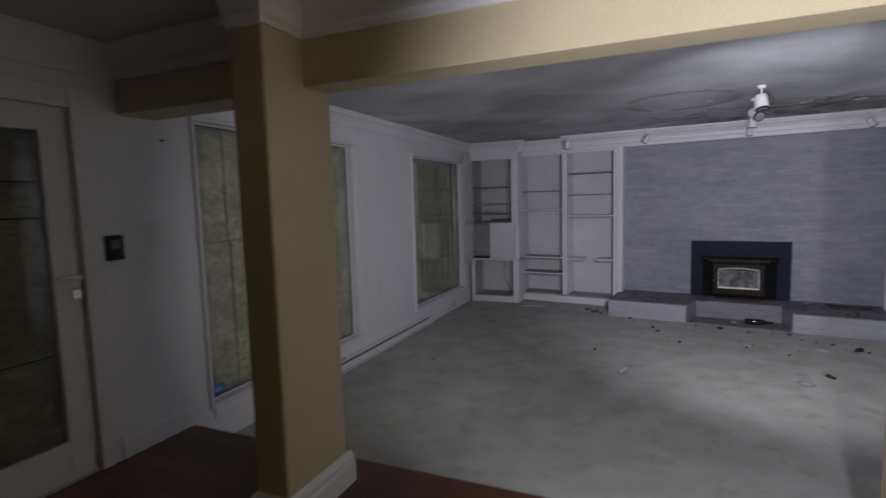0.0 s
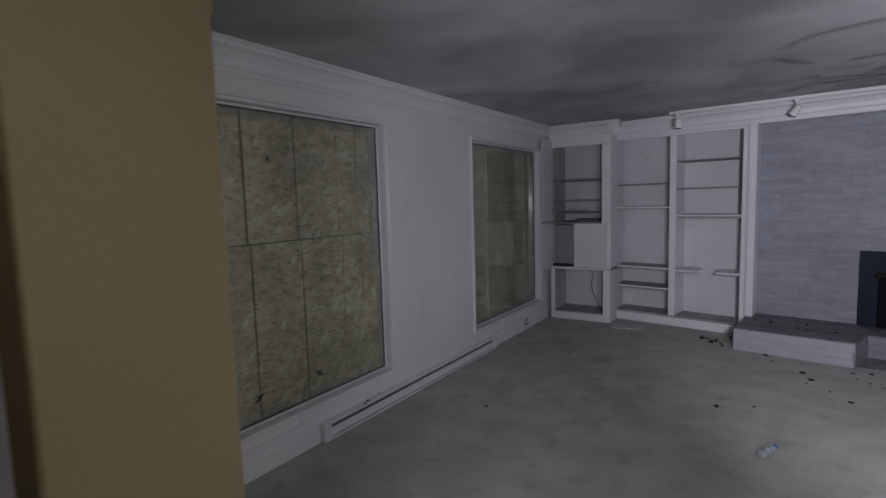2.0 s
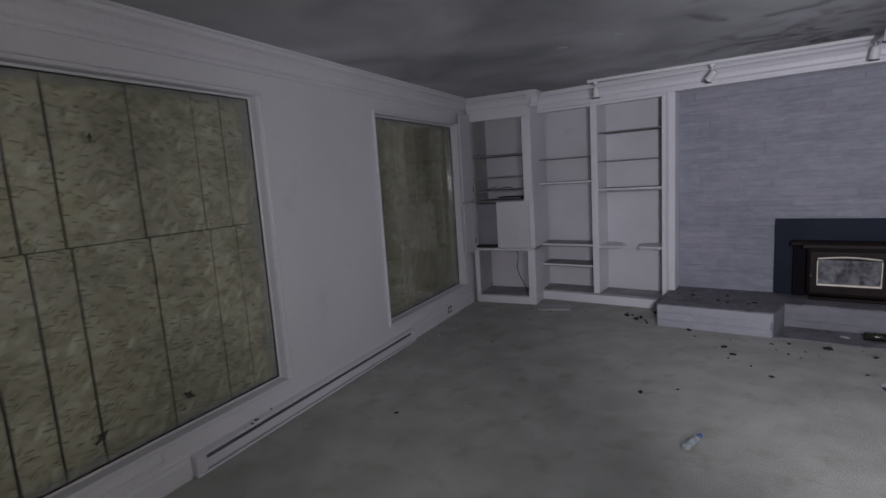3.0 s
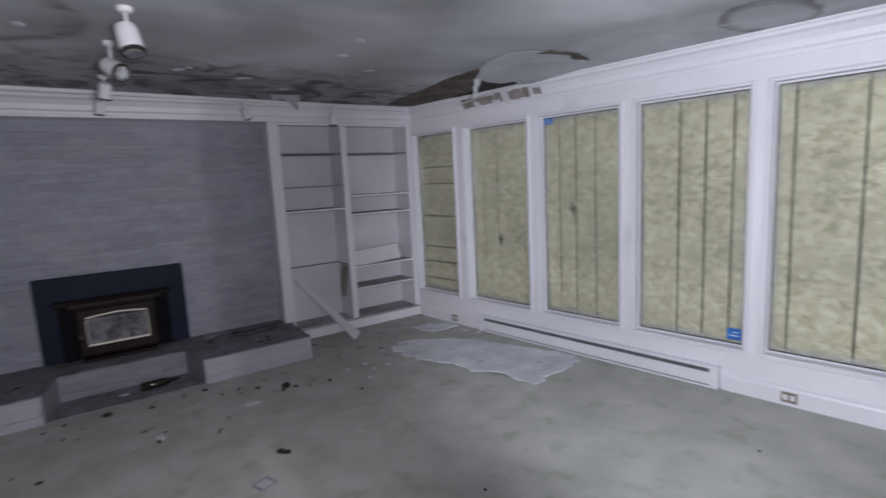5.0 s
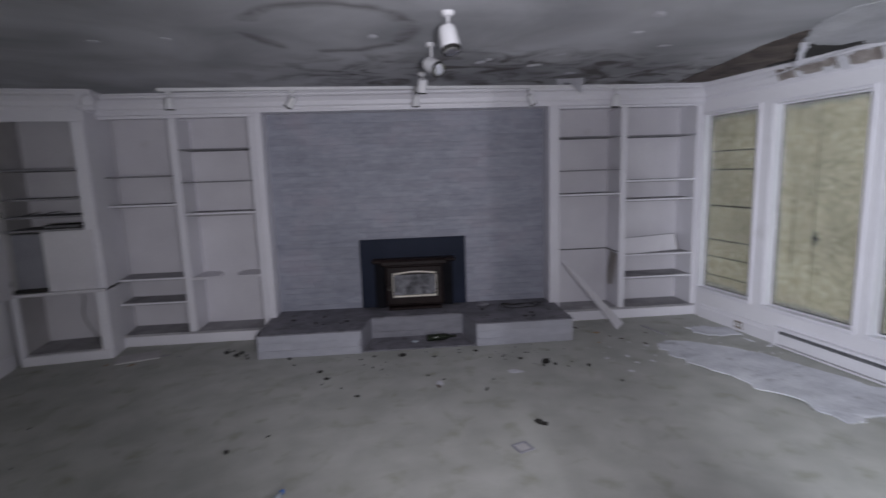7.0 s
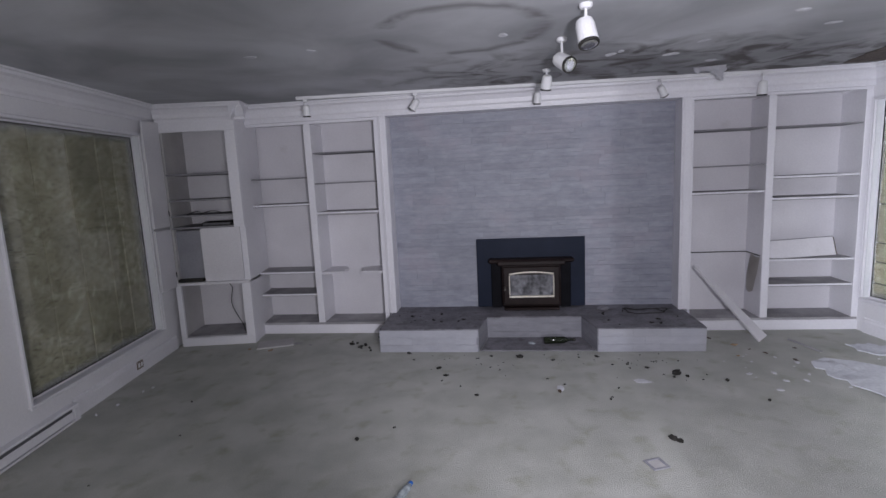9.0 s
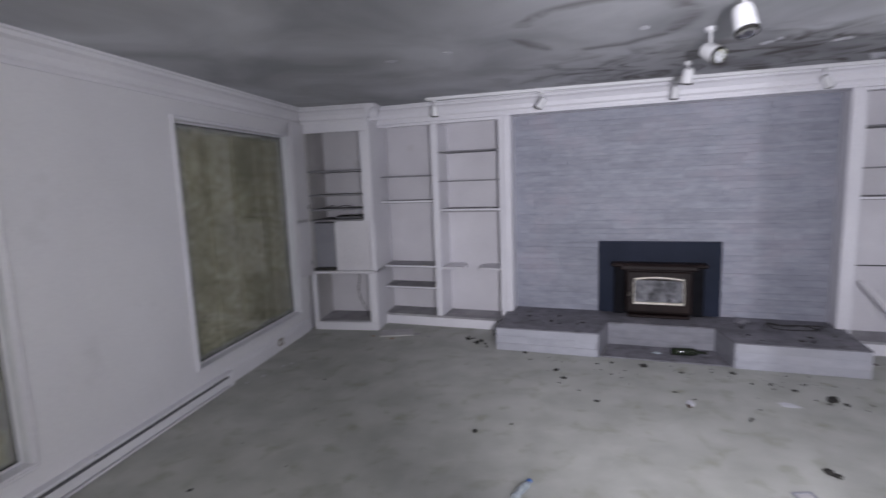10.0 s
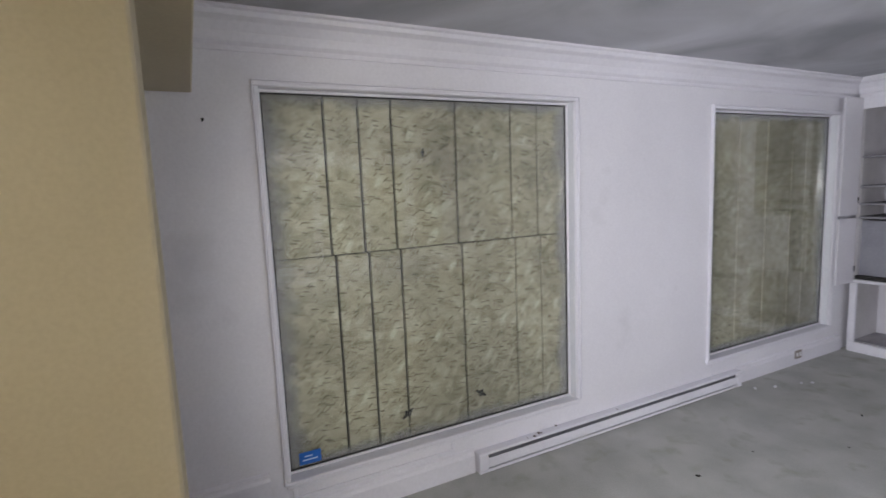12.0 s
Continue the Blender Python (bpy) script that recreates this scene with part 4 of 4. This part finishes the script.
def spotlight(x, y, drop, turn, tip, big=1.0, single=False):
    if single:
        s = thing("ceiling_spotlight", at(x, y, CEILING - 0.001), "white cylindrical spotlight on the ceiling, unlit", "lamp", "ceiling spotlights")
        part("canopy", lathe([(0.024, -0.022), (0.030, -0.016), (0.032, 0)], 20), LAMP_WHITE, s)
    else:
        s = thing("track_spotlight", at(x, y, CEILING - 0.0285), "white cylindrical track spotlight, unlit", "lamp", "track spotlights")
        part("adapter", boxed(-0.02, -0.03, -0.022, 0.02, 0.03, 0, bevel=0.003), LAMP_WHITE, s)
    part("stem", tube(bmesh.new(), (0, 0, -0.0215), (0, 0, -drop), 0.007, n=10), LAMP_WHITE, s)
    r = (0.047 if single else 0.040) * big
    head = lathe([(r * 0.50, 0.050 * big), (r * 0.85, 0.042 * big), (r * 0.96, 0.02 * big), (r * 1.04, -0.070 * big), (r * 0.94, -0.075 * big)], 20)
    m = at(0, 0, -drop - 0.035 * big, turn, tip)
    h = part("head", head, LAMP_WHITE, s, smooth=False, m=m)
    part("rim", lathe([(r * 1.03, -0.083 * big), (r * 1.06, -0.0745 * big), (r * 1.05, -0.070 * big)], 20), CHAR, h, "thin dark rim")
    part("bulb", lathe([(r * 0.55, -0.087 * big), (r * 0.84, -0.0835 * big)], 16), REFLECTOR, h, "silvery bulb face")
    return s


for k, (turn, tip, f) in enumerate(((0, 6, 0.02), (60, 40, 0.252), (10, 12, 0.504), (-60, 40, 0.753), (0, 4, 0.95))):
    p = A0.lerp(A1, f)
    spotlight(p.x, p.y, 0.075 if k == 4 else 0.06, turn, tip, 0.95 if k == 4 else 0.8)
for x, y, drop, turn, tip, big in ((1.708, 4.81, 0.080, 14, -20, 1.0), (1.755, 5.41, 0.095, 24, -62, 0.98), (1.877, 6.30, 0.055, 10, 20, 0.85)):
    spotlight(x, y, drop, turn, tip, big, True)

# ---- torn ceiling ----
rng = random.Random(4)


def scrap(name, x, y, size, mat, label, seed, z=0.001, tall=0.35, m=None):
    """A small crumpled lump or flake."""
    r, bm = random.Random(seed), bmesh.new()
    bmesh.ops.create_icosphere(bm, subdivisions=2, radius=1)
    for v in bm.verts:
        k = 0.7 + 0.6 * abs(noise.noise(v.co * 1.7 + Vector((seed, 0, 0))))
        v.co = Vector((v.co.x * size * k, v.co.y * size * 0.6 * k, max(0, (v.co.z + 0.6)) * size * tall * k))
    return solid(name, bm, mat, label, "debris", m or at(x, y, z, r.uniform(0, 360)))


def ragged(points, amount, steps=5):
    out = []
    for (ax, ay), (bx, by) in zip(points, points[1:] + points[:1]):
        for k in range(steps):
            f = k / steps
            out.append((ax + (bx - ax) * f + rng.uniform(-amount, amount), ay + (by - ay) * f + rng.uniform(-amount, amount)))
    return out


solid("ceiling_tear", prism(ragged([(4.71, 6.50), (4.40, 6.54), (4.29, 6.19), (4.20, 5.83), (4.01, 5.25), (3.97, 4.92), (3.95, 4.70), (4.30, 4.86), (4.71, 4.92)], 0.014), CEILING - 0.006, CEILING - 0.001), BARE, "brown bared ceiling where the painted sheet tore off", "ceiling damage")
solid("ceiling_hole", prism(ragged([(4.20, 4.98), (4.45, 4.93), (4.71, 4.95), (4.715, 5.86), (4.64, 5.80), (4.60, 5.50), (4.34, 5.27)], 0.016), CEILING - 0.010, CEILING - 0.0065), CHAR, "dark ragged hole in the ceiling by the windows", "ceiling damage")
# this strip also paints the shadow beyond the sheet's loose edge
solid("ceiling_crack_shade", prism(ragged([(3.94, 4.33), (3.95, 4.22), (4.20, 4.165), (4.44, 4.225), (4.32, 4.28), (4.18, 4.225), (4.02, 4.27)], 0.010), CEILING - 0.009, CEILING - 0.0065), BARE, "dark crack and painted shadow where a ceiling sheet pulled away", "ceiling damage")
bm = prism(ragged([(3.86, 4.66), (3.80, 4.45), (3.88, 4.29), (4.04, 4.26), (4.19, 4.225), (4.33, 4.275), (4.46, 4.22), (4.69, 4.34), (4.712, 4.92), (4.62, 4.99), (4.50, 4.93), (4.44, 5.03), (4.27, 5.05), (4.09, 4.98), (3.96, 4.82)], 0.010, 6), CEILING - 0.0028, CEILING - 0.0008)
bmesh.ops.triangulate(bm, faces=[f for f in bm.faces if len(f.verts) > 4])
bmesh.ops.subdivide_edges(bm, edges=bm.edges[:], cuts=2, use_grid_fill=True)
for v in bm.verts:
    v.co.z -= 0.032 * max(0.0, min(1.0, (v.co.y - 4.40) / 0.6)) ** 1.4 * max(0.15, min(1.0, (v.co.x - 3.88) / 0.22)) + 0.002 * abs(noise.noise(v.co * 6))
solid("ceiling_flap", bm, SAGGING, "pale torn ceiling sheet sagging by the windows", "ceiling damage")


def flap(name, m, wide, long, droop, curl, seed, label):
    """A sheet of ceiling paper hanging from one edge, with a torn outline."""
    r, bm = random.Random(seed), bmesh.new()
    nx, ny = 14, 10
    grid = []
    for j in range(ny + 1):
        v = j / ny
        row = []
        for i in range(nx + 1):
            u = i / nx
            tear = 1 - 0.28 * r.random() * (j == ny) - 0.2 * abs(u - 0.5)
            y = v * long * tear
            row.append(bm.verts.new(((u - 0.5) * wide * (1 - 0.2 * v) + 0.01 * r.uniform(-1, 1), y, -droop * v ** curl * (0.7 + 0.5 * math.sin(2.5 * u + seed)) + 0.006 * r.uniform(-1, 1) * v)))
        grid.append(row)
    for j in range(ny):
        for i in range(nx):
            bm.faces.new((grid[j][i], grid[j][i + 1], grid[j + 1][i + 1], grid[j + 1][i]))
    bmesh.ops.solidify(bm, geom=bm.faces[:], thickness=0.004)
    return solid(name, bm, PAPER, label, "ceiling damage", m)


for k, (x, y, r) in enumerate(((-0.12, 5.56, 0.05), (0.27, 5.47, 0.045), (1.39, 5.29, 0.05), (2.22, 5.88, 0.06), (2.67, 5.94, 0.07), (2.92, 5.03, 0.06), (2.82, 4.70, 0.07), (2.26, 5.8, 0.04), (2.71, 5.6, 0.05), (3.3, 5.3, 0.05), (3.1, 6.2, 0.06))):
    scrap("paint_flake", 0, 0, r, PAPER, "pale flake of paint peeling from the ceiling", 300 + k, tall=0.10, m=at(x, y, CEILING - 0.0005, k * 37, 180))
flap("ceiling_flap", at(4.12, 5.01, CEILING - 0.030, -40), 0.06, 0.03, 0.14, 0.8, 2, "white curled scrap of ceiling sheet hanging at tear")
flap("ceiling_flap", at(3.23, 6.44, CEILING - 0.002, -20), 0.24, 0.035, 0.15, 0.9, 4, "small white scrap of paper hanging from ceiling")

def peeled(y0, y1, low, high, mat, off, label):
    """A ragged patch lying on the sloping cove of the window wall's crown moulding."""
    count = max(8, int((y1 - y0) / 0.025))
    steps = [i / count for i in range(count + 1)]
    edge = [(y0 + (y1 - y0) * f, low + rng.uniform(-0.006, 0.012)) for f in steps] + [(y0 + (y1 - y0) * f, high + rng.uniform(-0.016, 0.005)) for f in reversed(steps)]
    bm = bmesh.new()
    face = bm.faces.new([bm.verts.new((E - 0.031 - off - 0.57 * v, y, CEILING - 0.141 - off + v)) for y, v in edge])
    bmesh.ops.triangulate(bm, faces=[face])
    bmesh.ops.solidify(bm, geom=bm.faces[:], thickness=0.002)
    return solid("peeled_moulding", bm, mat, label, "ceiling damage")


for y0, y1, low, high in ((4.98, 5.78, 0.02, 0.10), (4.86, 4.94, 0.03, 0.09)):
    peeled(y0, y1, low, high, PEEL, 0.003, "brown bare wood where paint peeled off moulding")
for y0, y1, low, high in ((5.20, 5.28, 0.01, 0.11), (5.31, 5.40, 0.01, 0.06), (5.56, 5.62, 0.015, 0.07)):
    peeled(y0, y1, low, high, PAPER, 0.008, "white remnant of paint peeling off the moulding")
strip = [(E - 0.115 + 0.012 * math.sin(9 * f), 4.98 + 0.85 * f, CEILING - 0.014 - 0.075 * f ** 1.4) for f in [k / 12 for k in range(13)]]
solid("torn_strip", cable(strip, 0.006), PAPER, "white torn strip of ceiling edge hanging loose", "ceiling damage")

# ---- fallen boards and debris ----
plank = thing("fallen_shelf", at(3.39, 6.90, 0.625), "fallen white shelf board leaning out of the bookcase", "plank")
a, b = Vector((0, 0, 0)), Vector((0.41, -0.39, -0.615))
q = (b - a).to_track_quat("X", "Z").to_matrix().to_4x4()
board = prism([(0, -0.016), ((b - a).length, -0.045), ((b - a).length, 0.085), (0, 0.022)], 0, 0.016)
for v in board.verts:
    v.co = q @ pose(0, 0, 0, 20, 0, 0) @ v.co
part("board", board, SHELF, plank, "dusty grey-white face, splintered narrow at one end")
tilted = thing("fallen_shelf", NORTH @ at(3.60, -0.05, 0.661), "loose white board tilted on a shelf", "plank")
lean = pose(0, -0.075, 0, -18, -3, 0)
part("board", boxed(0.0, -0.01, 0, 0.57, 0.008, 0.17, bevel=0.002, m=lean), SHELF, tilted)
# dark strips paint the shadow along the top and the gaps at the ends
part("edge", boxed(0.0, -0.011, 0.1705, 0.57, 0.009, 0.177, m=lean), UNDER, tilted, "dark strip for the shadow along the top edge")
for x in (-0.007, 0.5705):
    part("edge", boxed(x, -0.011, 0.0, x + 0.0065, 0.009, 0.165, m=lean), BARE, tilted, "dark strip for the shaded gap at the end")

peel = bmesh.new()
skin = [peel.verts.new((0.0, y, z)) for y, z in ((0.02, 0.0), (0.10, -0.01), (0.20, 0.02), (0.22, -0.18), (0.19, -0.33), (0.13, -0.36), (0.06, -0.33), (0.03, -0.15))]
peel.faces.new(skin)
bmesh.ops.solidify(peel, geom=peel.faces[:], thickness=0.004)
solid("torn_paper", peel, TAN, "tan torn paper hanging on the bookcase upright", "paper", NORTH @ at(3.494, -0.19, 0.69, 0, 0, 6))
sheet_outline = ragged([(3.82, 5.95), (4.0, 6.07), (4.42, 5.68), (4.60, 5.15), (4.70, 4.62), (4.66, 4.47), (4.42, 4.44), (4.02, 4.45), (3.97, 4.78), (3.86, 5.3), (3.80, 5.6)], 0.03, 5)


def fallen(name, outline, label, lift, mat):
    """A limp broken sheet on the carpet, wavy and thin."""
    bm = prism(outline, 0.002, 0.010)
    bmesh.ops.triangulate(bm, faces=[f for f in bm.faces if len(f.verts) > 4])
    bmesh.ops.subdivide_edges(bm, edges=bm.edges[:], cuts=2, use_grid_fill=True)
    for v in bm.verts:
        v.co.z += lift * max(0, noise.noise(v.co * 3.1)) + 0.3 * lift * max(0, noise.noise(v.co * 9))
    return solid(name, bm, mat, label, "debris")


fallen("fallen_plaster", sheet_outline, "large broken sheet of white ceiling plaster on the carpet", 0.035, SHEET)
fallen("fallen_plaster", ragged([(4.40, 6.30), (4.60, 6.28), (4.72, 6.12), (4.70, 5.92), (4.5, 5.98), (4.36, 6.15)], 0.025, 5), "smaller broken piece of white ceiling plaster on carpet", 0.03, SHEET)


scrap("charred_lump", 0, 0, 0.036, CHAR, "black charred scrap on the carpet", 1, tall=0.5, m=at(2.275, 5.01, 0.001, -50))
scrap("charred_lump", 0, 0, 0.030, CHAR, "black charred scrap on the carpet", 6, tall=0.5, m=at(2.298, 4.982, 0.001, -50))
scrap("paper_scrap", 2.44, 5.82, 0.075, PAPER, "flat white paper scrap on the carpet", 2, tall=0.06)
scrap("paper_scrap", 1.816, 5.775, 0.055, PAPER, "crumpled white card on the carpet", 3, tall=0.22)
scrap("charred_lump", 1.80, 5.73, 0.03, RUBBLE, "brown scrap beside a white card on carpet", 4, tall=0.3)
scrap("charred_lump", 2.75, 5.92, 0.06, CHAR, "black charred scrap on the carpet", 5)
CRUMBS = [(0.94, 6.29, 0.03), (0.99, 6.13, 0.028), (1.20, 5.74, 0.022), (0.41, 5.22, 0.026), (0.63, 5.34, 0.014), (1.64, 6.44, 0.04), (1.40, 6.50, 0.02), (1.90, 6.33, 0.022),
          (3.04, 5.75, 0.026), (3.12, 5.41, 0.02), (2.58, 6.06, 0.022), (2.11, 5.56, 0.016), (0.68, 6.68, 0.026), (2.28, 6.35, 0.025), (2.82, 3.88, 0.014), (2.13, 5.59, 0.012), (2.80, 5.86, 0.025), (2.70, 5.86, 0.02)]
for k, (x, y, r) in enumerate(CRUMBS):
    scrap("charred_lump", x, y, r, CHAR, "black charred scrap on the carpet", 10 + k, tall=0.45)
for k in range(16):
    scrap("plaster_crumb", rng.uniform(4.35, 4.72), rng.uniform(5.40, 5.98), rng.choice((0.012, 0.018, 0.028)), PAPER, "small white plaster crumb by the heater", 460 + k, tall=0.35)
for k in range(60):
    u, v = rng.uniform(0.2, 2.7), -0.84 - abs(rng.gauss(0, 0.3))
    scrap("charred_lump", 0, 0, rng.choice((0.006, 0.008, 0.011, 0.014)), CHAR, "tiny black charred crumb before the hearth", 40 + k, tall=0.4, m=NORTH @ at(u, v, 0.001, k * 50))
for k, (x, y) in enumerate(((-1.46, 5.92), (-1.52, 5.77), (-1.40, 6.15), (-1.36, 6.22))):
    scrap("plaster_crumb", x, y, 0.016, PAPER, "white plaster crumb beside the heater", 230 + k, tall=0.6)
for k in range(7):
    scrap("dirt_crumb", 0, 0, rng.choice((0.006, 0.010, 0.014)), RUBBLE, "brown dirt crumb on the heater", 280 + k, tall=0.5, m=at(W + 0.03 + rng.uniform(-0.02, 0.02), rng.choice((3.72, 3.78, 3.86, 4.0, 4.45)) + rng.uniform(-0.03, 0.03), 0.121))
for k in range(9):
    scrap("charred_lump", rng.uniform(0.05, 0.40), rng.uniform(6.78, 7.22), rng.choice((0.015, 0.02, 0.03)), CHAR, "black charred scrap beside the hearth", 260 + k, tall=0.6)
for k in range(16):
    scrap("plaster_crumb", rng.uniform(3.2, 3.9), rng.uniform(5.5, 6.4), rng.choice((0.012, 0.02, 0.03)), PAPER, "small white plaster crumb on the carpet", 80 + k, tall=0.2)
for k in range(34):
    u, v = rng.uniform(0.05, 0.8) if k % 2 else rng.uniform(2.0, 2.7), rng.uniform(-0.7, -0.15)
    scrap("charred_lump", 0, 0, rng.choice((0.006, 0.008, 0.012, 0.018, 0.026)), CHAR, "small black charred crumb on the hearth", 120 + k, m=NORTH @ at(u, v, 0.2155, k * 40))
poker_cable = [(2.40 + (0.20 + 0.05 * math.sin(1.7 * t)) * math.cos(t) + 0.05 * math.sin(2.3 * t), -0.30 + (0.10 + 0.04 * math.cos(2.1 * t)) * math.sin(t), 0.222 + 0.012 * abs(math.sin(2 * t))) for t in [k * 0.22 for k in range(44)]]
scrap("charred_heap", 0, 0, 0.085, SLATE, "dark crumpled rubbish on the hearth slab", 9, tall=0.35, m=NORTH @ at(2.07, -0.19, 0.2155, 20))
solid("loose_cable", cable(poker_cable, 0.005), CHAR, "black cable lying on the hearth", "cable", NORTH)

for k, (x, y, r) in enumerate(((3.41, 6.65, 0.03), (3.52, 6.45, 0.035), (3.65, 6.23, 0.025), (3.77, 6.05, 0.03), (3.40, 6.20, 0.022), (3.58, 6.33, 0.018), (3.95, 6.30, 0.02))):
    scrap("dirt_crumb", x, y, r, (BARE, CARDBOARD, RUBBLE)[k % 3], "brown chip of board on the carpet", 400 + k, tall=0.25)
stick = thing("broken_batten", at(4.06, 6.34, 0.008, 96), "pale splintered batten on the carpet", "debris")
part("wood", boxed(-0.17, -0.010, -0.006, 0.17, 0.010, 0.006, bevel=0.002), DUST, stick)
for k, (x, y, r) in enumerate(((-0.44, 7.14, 0.05), (-0.66, 6.98, 0.035), (-0.30, 7.08, 0.03), (-0.88, 7.05, 0.03))):
    scrap("paper_scrap", x, y, r, (DUST, CARDBOARD)[k % 2], "dusty brown paper scrap by the shelving", 420 + k, tall=0.15)
for k, (x, y, r) in enumerate(((-1.00, 4.42, 0.016), (-1.00, 4.90, 0.008), (-0.91, 5.91, 0.012), (-0.6, 4.7, 0.008), (-0.75, 5.4, 0.01), (4.08, 3.0, 0.014))):
    scrap("charred_lump", x, y, r, CHAR, "tiny black crumb on the carpet", 440 + k, tall=0.4)
bottle = thing("wine_bottle", NORTH @ at(1.47, -0.60, 0.0455, 4, 0, 90), "dark glass bottle lying in the hearth recess", "bottle")
part("glass_body", lathe([(0.026, 0), (0.033, 0.01), (0.033, 0.17), (0.026, 0.195), (0.013, 0.225), (0.012, 0.27)], 20), BOTTLE, bottle, smooth=True)
part("cap", lathe([(0.0135, 0.262), (0.0135, 0.285)], 14), CHAR, bottle)
scrap("plastic_scrap", 0, 0, 0.035, PET, "crumpled clear plastic scrap in the hearth recess", 7, tall=0.4, m=NORTH @ at(1.36, -0.60, 0.0125))
pet = thing("plastic_bottle", at(0.69, 4.56, 0.026, 65, 0, 90), "crushed clear plastic bottle on the carpet", "bottle")
body = lathe([(0.020, 0), (0.024, 0.008), (0.018, 0.045), (0.024, 0.075), (0.020, 0.10), (0.023, 0.115), (0.011, 0.145), (0.010, 0.152)], 14)
for v in body.verts:
    v.co.x *= 0.75 + 0.3 * noise.noise(v.co * 30)
part("bottle_body", body, PET, pet)
part("cap", lathe([(0.012, 0.151), (0.012, 0.165)], 12), BLUE, pet, "blue cap")
frame_scrap = thing("switch_plate", at(2.067, 4.773, 0.002, 12), "small square plate frame lying on the carpet", "debris")
for p in ((-0.05, -0.05, 0.05, -0.035), (-0.05, 0.035, 0.05, 0.05), (-0.05, -0.0349, -0.035, 0.0349), (0.035, -0.0349, 0.05, 0.0349)):
    part("edge", boxed(p[0], p[1], 0, p[2], p[3], 0.008, bevel=0.002), GREY_PANEL, frame_scrap)
part("back", boxed(-0.0348, -0.0348, 0, 0.0348, 0.0348, 0.003), LOOSE, frame_scrap, "pale middle of the plate")
carton = thing("cardboard", at(3.72, 2.53, 0.001, -80), "brown cardboard carton on the carpet by the wall", "cardboard")
for n, a in (("side", (0.0, -0.20, 0, 0.005, 0.0, 0.10)), ("side", (0.235, -0.20, 0, 0.24, 0.0, 0.10)), ("end", (0.0055, -0.005, 0, 0.2345, 0.0, 0.10)), ("end", (0.0055, -0.20, 0, 0.2345, -0.195, 0.10)), ("flap", (0.0055, -0.105, 0.094, 0.2345, -0.0055, 0.099)), ("flap", (0.0055, -0.1945, 0.092, 0.2345, -0.108, 0.097))):
    part(n, boxed(*a, bevel=0.0015), CARDBOARD, carton)
slab = thing("loose_board", at(-0.66, 7.17, 0.002, 12), "pale flat board lying by the shelving", "debris")
part("board", boxed(-0.17, -0.12, 0, 0.17, 0.10, 0.012, bevel=0.003), LOOSE, slab)

# ---- floorboards ----
y = -1.3
k = 0
while y < EDGE - 0.03:
    wide = min(0.115, EDGE - y)
    for x0, x1 in ((W, -0.2 + 0.5 * math.sin(k * 2.3)), (-0.2 + 0.5 * math.sin(k * 2.3), 1.70)):
        part("floorboard", boxed(x0 + 0.0008, y + 0.0008, STEP - 0.0195, x1 - 0.0008, y + wide - 0.0008, STEP, bevel=0.0012), WOOD, landing)
    y += wide
    k += 1

# ---- stones of the chimney wall and hearth ----
rng = random.Random(11)


def stone_mesh(length, high, deep, seed):
    bm = boxed(0, -deep, 0, length, 0.0, high, bevel=0.0009)
    for v in bm.verts:
        if v.co.y < -deep * 0.5:
            v.co.y += 0.0025 * noise.noise(v.co * 14 + Vector((seed * 3.7, 0, 0)))
        v.co.z += 0.0035 * noise.noise(v.co * 9 + Vector((0, seed, 0)))
    return bm


courses = [0.2155]
while courses[-1] < 2.16:
    courses.append(courses[-1] + rng.choice((0.036, 0.044, 0.050, 0.056, 0.066)))
courses[-1] = 2.22
sorts = {}
for z, above in zip(courses, courses[1:]):
    HIGH = above - z
    u = 0.0
    while u < 2.809:
        length = rng.choice((0.17, 0.22, 0.30, 0.38, 0.46))
        if 2.81 - u - length < 0.15:
            length = 2.81 - u
        key = (round(length, 2), round(HIGH, 3))
        a, b = u, u + length
        u += length
        if z < 0.90 and a > 0.86 and b < 1.92:
            continue
        if key not in sorts:
            sorts[key] = []
        if len(sorts[key]) < 2:
            ob = part("stone", stone_mesh(length - 0.0006, HIGH - 0.0006, 0.0060, len(sorts) + len(sorts[key])), STONE, chimney)
            sorts[key].append(ob)
        else:
            ob = share("stone", rng.choice(sorts[key]), chimney, EYE4)
        # painted almost flush, but for ragged stretches where stones stand proud or have sunk
        ragged_here = noise.noise(Vector((a * 1.1 + 3.1, z * 2.3, 0.7))) + (0.35 if z > 1.98 else 0.0)
        out = rng.choice((0.0, 0.004, 0.008, -0.002, -0.003)) if ragged_here > 0.14 else rng.choice((0, 0, 0.0003, 0.0006))
        ob.matrix_basis = pose(a * UNIT, (0.003 - out) * UNIT, z * UNIT)
for side, (p, q) in enumerate(zip(OUTLINE[:5], OUTLINE[1:6])):
    p, q = Vector((*p, 0)), Vector((*q, 0))
    way, total = (q - p).normalized(), (q - p).length
    for row in range(3):
        s = 0.0
        while s < total - 0.001:
            length = rng.choice((0.22, 0.3, 0.4))
            if total - s - length < 0.12:
                length = total - s
            m = at(*(p + way * s + Vector((-way.y, way.x, 0)) * 0.023)[:2], 0.002 + row * 0.0675, math.degrees(math.atan2(way.y, way.x)))
            part("stone", stone_mesh(length - 0.0005, 0.0671, 0.020 + rng.choice((0, 0.0004, 0.0008)), row + s), HEARTH_DARK if 0 < side < 4 else HEARTH, hearth, m=m)
            s += length
